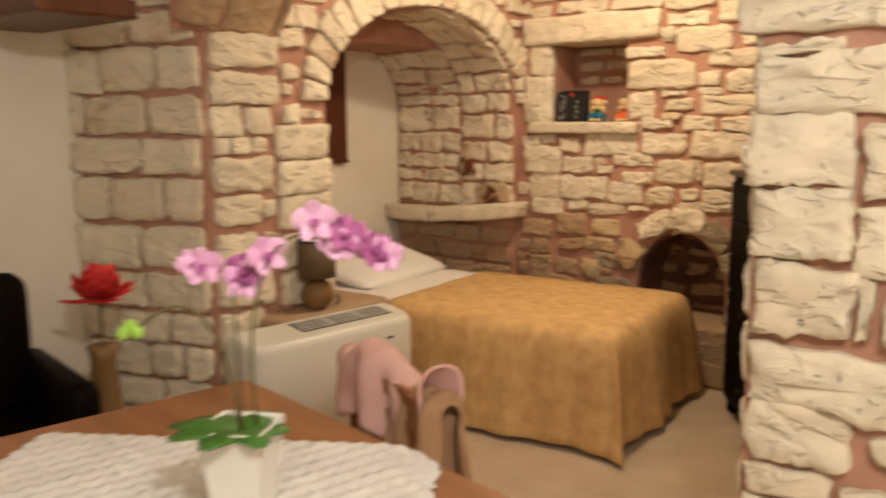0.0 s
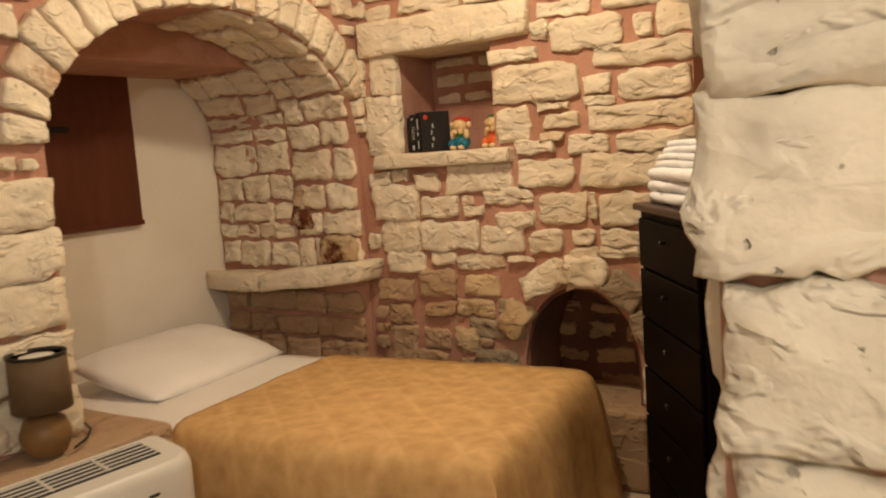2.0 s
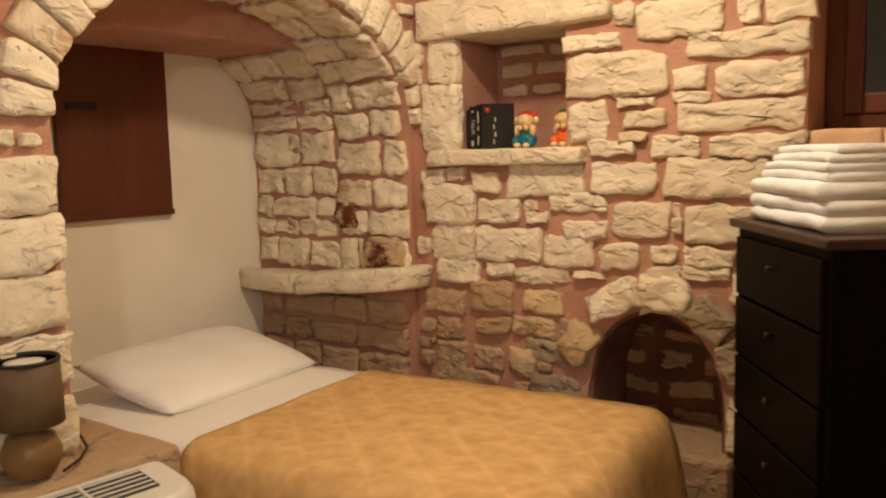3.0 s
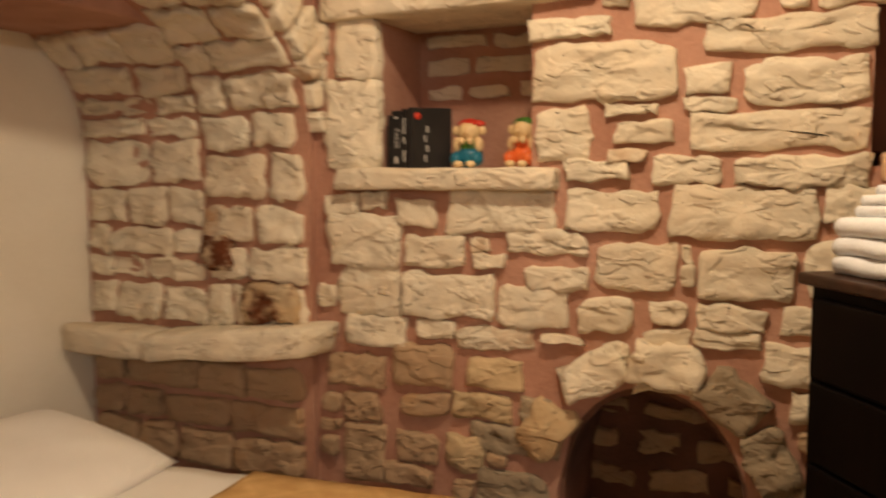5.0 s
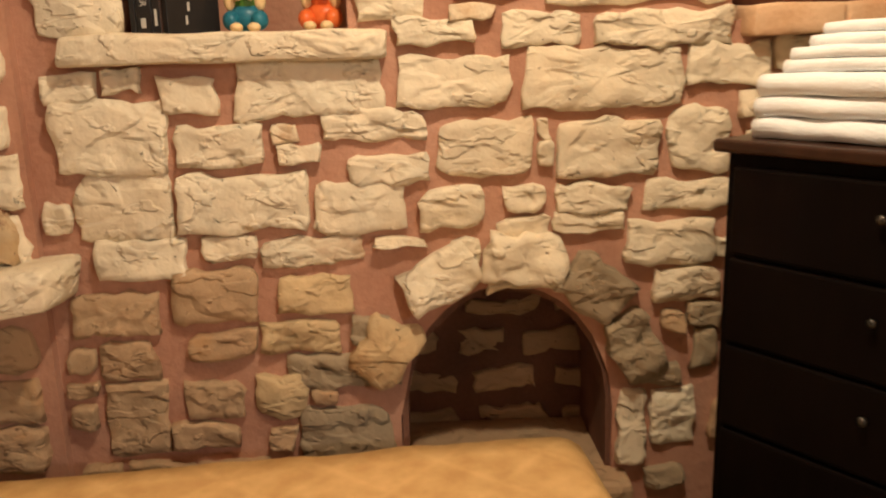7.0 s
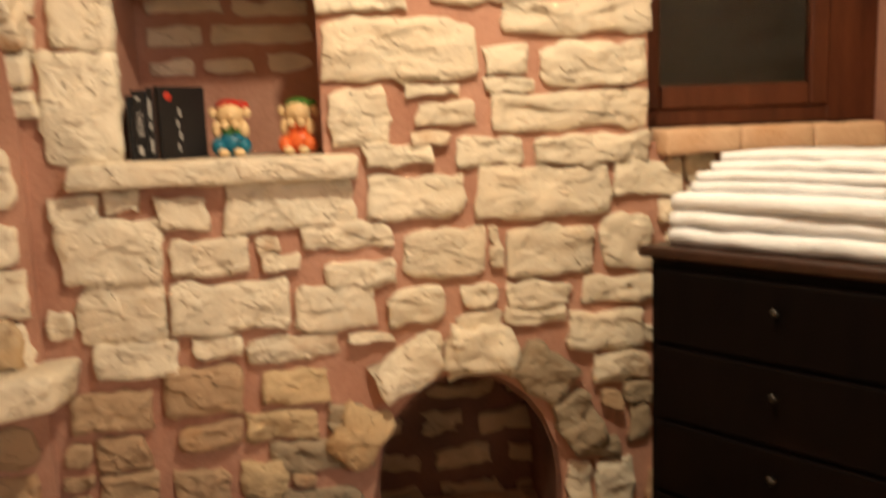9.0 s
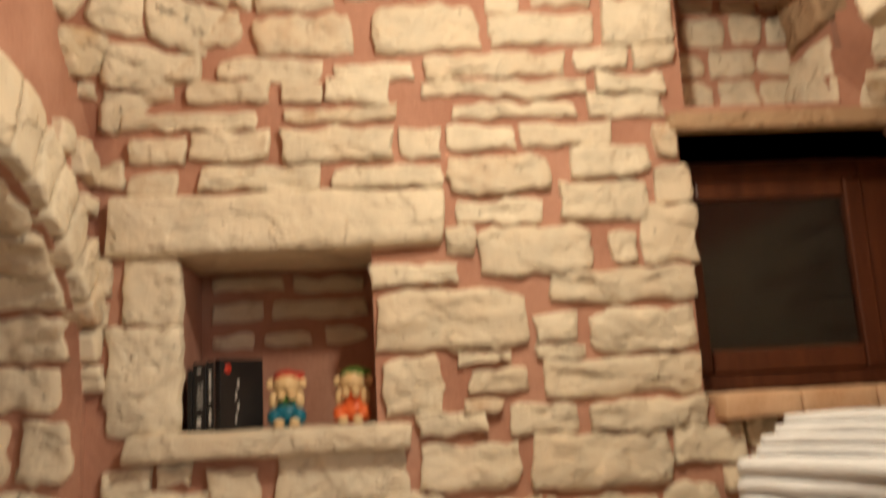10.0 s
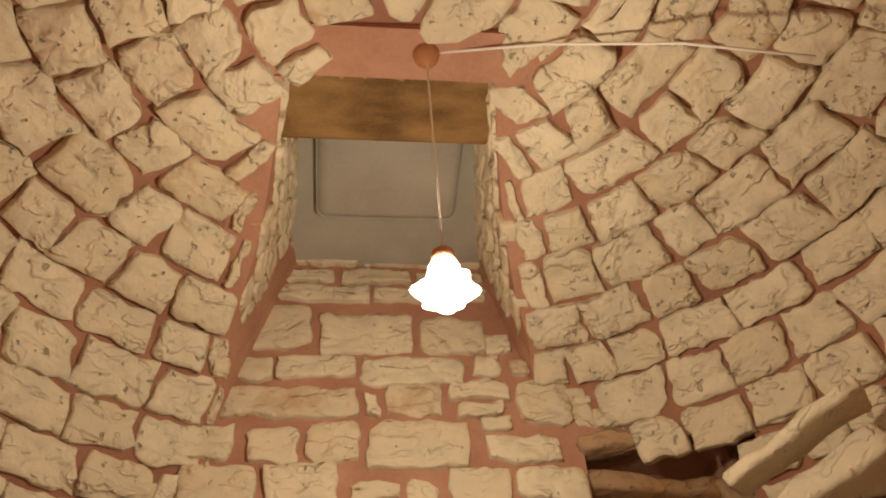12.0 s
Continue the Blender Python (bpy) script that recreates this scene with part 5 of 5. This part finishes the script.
rng = random.Random(31)
span = math.pi * 0.68
n_v = 21
for k in range(n_v):
    a0, a1 = span * k / n_v, span * (k + 1) / n_v
    lay(wall_west, where_voussoir, a0 + 0.006, a1 - 0.006, 0.0, rng.uniform(0.15, 0.19), rng.uniform(0.028, 0.045), rng, STONE, 0.8)


west_laid = [(2.50, 2.81, z, z + 0.155) for z in (0.62, 0.8, 0.97, 1.13, 1.29)]


def free_west(a0, a1, z0, z1):
    m = (a0 + a1) / 2
    for q in (a0, m, a1):
        if 2.81 < q < 4.42 and z0 < alcove_crown(q) + 0.03:
            return False
        if ((q - 3.615) / 0.975) ** 2 + (max(0.0, z0 - 1.55) / 0.68) ** 2 < 1 and z1 > 1.55:
            return False
    if any(a1 > s[0] - 0.004 and a0 < s[1] + 0.004 and z1 > s[2] - 0.004 and z0 < s[3] + 0.004 for s in west_laid):
        return False
    if z1 > 2.2 and not on_dome((WX, m, z1)):
        return False
    west_laid.append((a0, a1, z0, z1))
    return True


courses(wall_west, where_w, 2.15, 2.82, 0.0, 1.84, random.Random(36), free_west, 0.036, high=(0.15, 0.2), wide=(0.24, 0.44), rough=1.4)
courses(wall_west, where_w, 2.15, NY - 0.01, 0.0, 3.0, random.Random(33), free_west, 0.032, high=(0.1, 0.19), wide=(0.14, 0.32))
for k, (w, h) in enumerate((((0.12, 0.2), (0.09, 0.14)), ((0.08, 0.12), (0.06, 0.1)), ((0.06, 0.08), (0.05, 0.07)))):
    for shift in (0.0, 0.035, 0.07):
        courses(wall_west, where_w, 2.15 + shift * 0.4, NY - 0.01, shift, 3.0, random.Random(70 + k), free_west, 0.028, wide=w, high=h, gap=0.014)
for z in (0.62, 0.8, 0.97, 1.13, 1.29):
    lay(wall_west, where_w, 2.50, 2.81, z, z + 0.155, 0.035, rng, STONE, 1.0)
courses(wall_west, where_intrados, 0.01, 0.42, 0.9, 1.55 + 1.03, random.Random(34), lambda *s: True, 0.022, wide=(0.13, 0.34), high=(0.12, 0.19), rough=1.5)
courses(wall_west, where_intrados, 0.42, 0.97, 0.9, 1.55 + 0.5, random.Random(37), lambda *s: True, 0.018, wide=(0.15, 0.3), high=(0.08, 0.17), rough=1.6)
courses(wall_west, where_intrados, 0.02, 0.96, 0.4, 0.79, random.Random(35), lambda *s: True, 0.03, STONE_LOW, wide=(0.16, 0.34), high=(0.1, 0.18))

lay(wall_west, where_intrados, 0.03, 0.25, 0.93, 1.07, 0.05, random.Random(90), RUSTED, 1.6)
lay(wall_west, where_intrados, 0.30, 0.42, 1.1, 1.22, 0.045, random.Random(91), RUSTED, 1.4)



def rough_slab(name, c, size, turn, mat, parent, seed, label=""):
    bm = bmesh.new()
    add_box(bm, [-q / 2 for q in size], [q / 2 for q in size], 0.008, segs=1)
    bmesh.ops.subdivide_edges(bm, edges=[e for e in bm.edges if e.calc_length() > 0.05], cuts=5, use_grid_fill=True)
    for v in bm.verts:
        v.co += noise.noise_vector(v.co * 9 + Vector((seed, 0, 0))) * 0.016 + noise.noise_vector(v.co * 24 + Vector((0, seed, 0))) * 0.006
    ob = part(name, bm, mat, parent, label, smooth=True)
    ob.matrix_basis = pose(*c, *turn)
    return ob


rough_slab("lintel_stone", (-1.20, 4.47, 2.80), (0.32, 0.12, 0.055), (0, -6, 0), STONE_LOW, wall_north, 1, "grey-brown slab over the recess")
rough_slab("lintel_stone", (-1.12, 4.53, 2.675), (0.50, 0.12, 0.06), (0, 5, 0), STONE_LOW, wall_north, 2, "grey-brown slab over the recess")
rough_slab("recess_stone", (-0.86, 4.58, 2.37), (0.10, 0.22, 0.21), (0, 4, 8), STONE, wall_north, 5)
rough_slab("recess_stone", (-0.86, 4.56, 2.60), (0.12, 0.24, 0.17), (0, -6, -5), STONE_LOW, wall_north, 6)
rough_slab("vault_slab", (-0.93, 3.99, 2.555), (0.40, 0.14, 0.04), (0, -20, -42), STONE, wall_north, 3, "long tilted slab at the vault's foot")
rough_slab("vault_slab", (-0.86, 4.03, 2.45), (0.34, 0.14, 0.075), (0, -22, -42), STONE, wall_north, 4, "long tilted slab at the vault's foot")

# the passage wall, its piers and arch
pier_stones = [(-0.76, -0.34, 1.65, 1.77), (-0.72, -0.54, 1.60, 1.63), (-0.71, -0.33, 1.47, 1.60), (-0.72, -0.50, 1.31, 1.47), (-0.47, -0.32, 1.30, 1.46), (-0.70, -0.49, 1.15, 1.31), (-0.48, -0.32, 1.13, 1.29), (-0.70, -0.48, 0.97, 1.14), (-0.47, -0.44, 0.99, 1.12), (-0.42, -0.31, 0.98, 1.11), (-0.70, -0.31, 0.80, 0.95), (-0.70, -0.46, 0.67, 0.81), (-0.43, -0.30, 0.73, 0.78)]
rng = random.Random(41)
for a0, a1, z0, z1 in pier_stones:
    lay(wall_gate, where_s, a0 + 0.036, a1 + (0.17 if a1 > -0.35 else 0.035), z0, z1, rng.uniform(0.03, 0.045), rng, STONE, 1.5)
courses(wall_gate, where_s, -0.67, 0.6, 0.0, 0.66, random.Random(42), lambda *s: True, 0.035)
courses(wall_gate, where_s, -0.13, 0.9, 0.66, 2.0, random.Random(43), lambda *s: True, 0.035, high=(0.13, 0.19), wide=(0.2, 0.4))
where_jamb = flat((-0.675, 0, 0), (0, 1, 0), (-1, 0, 0))
courses(wall_gate, where_jamb, 2.0, 2.0 + GATE_T, 0.0, 1.95, random.Random(44), lambda *s: True, 0.02, high=(0.13, 0.19))
courses(wall_nook, where_d, 0.0, 0.70, 0.0, 2.6, random.Random(46), lambda *s: True, 0.035, high=(0.13, 0.22), wide=(0.18, 0.38))


def where_soffit(a, y, d):
    half = math.asin(1.143 / 1.333)
    t = -half + a / 1.333
    return Vector((-1.825 + (1.333 - d) * math.sin(t), SY + y, 1.137 + (1.333 - d) * math.cos(t)))


# Soffit stones in the darker limestone: the arch's shade is put into their colour.
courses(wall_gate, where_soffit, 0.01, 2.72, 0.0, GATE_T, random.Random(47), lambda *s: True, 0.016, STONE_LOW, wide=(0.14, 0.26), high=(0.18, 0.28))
courses(shaft_left, where_sl, SHAFT_Y + 0.01, NY - 0.03, 2.9, 3.6, random.Random(51), lambda *s: s[2] > dome_height(shaft_side((s[0] + s[1]) / 2, 0), (s[0] + s[1]) / 2) - 0.02, 0.015, high=(0.06, 0.1), wide=(0.1, 0.2))
courses(shaft_right, where_sr, SHAFT_Y + 0.01, NY - 0.03, 2.9, 3.6, random.Random(52), lambda *s: s[2] > dome_height(shaft_side((s[0] + s[1]) / 2, 1), (s[0] + s[1]) / 2) - 0.02, 0.015, high=(0.06, 0.1), wide=(0.1, 0.2))
courses(wall_east, where_e, 2.43, NY - 0.02, 0.0, 3.1, random.Random(53), lambda *s: s[3] < 2.2 or on_dome((EX, (s[0] + s[1]) / 2, s[3])), 0.03)
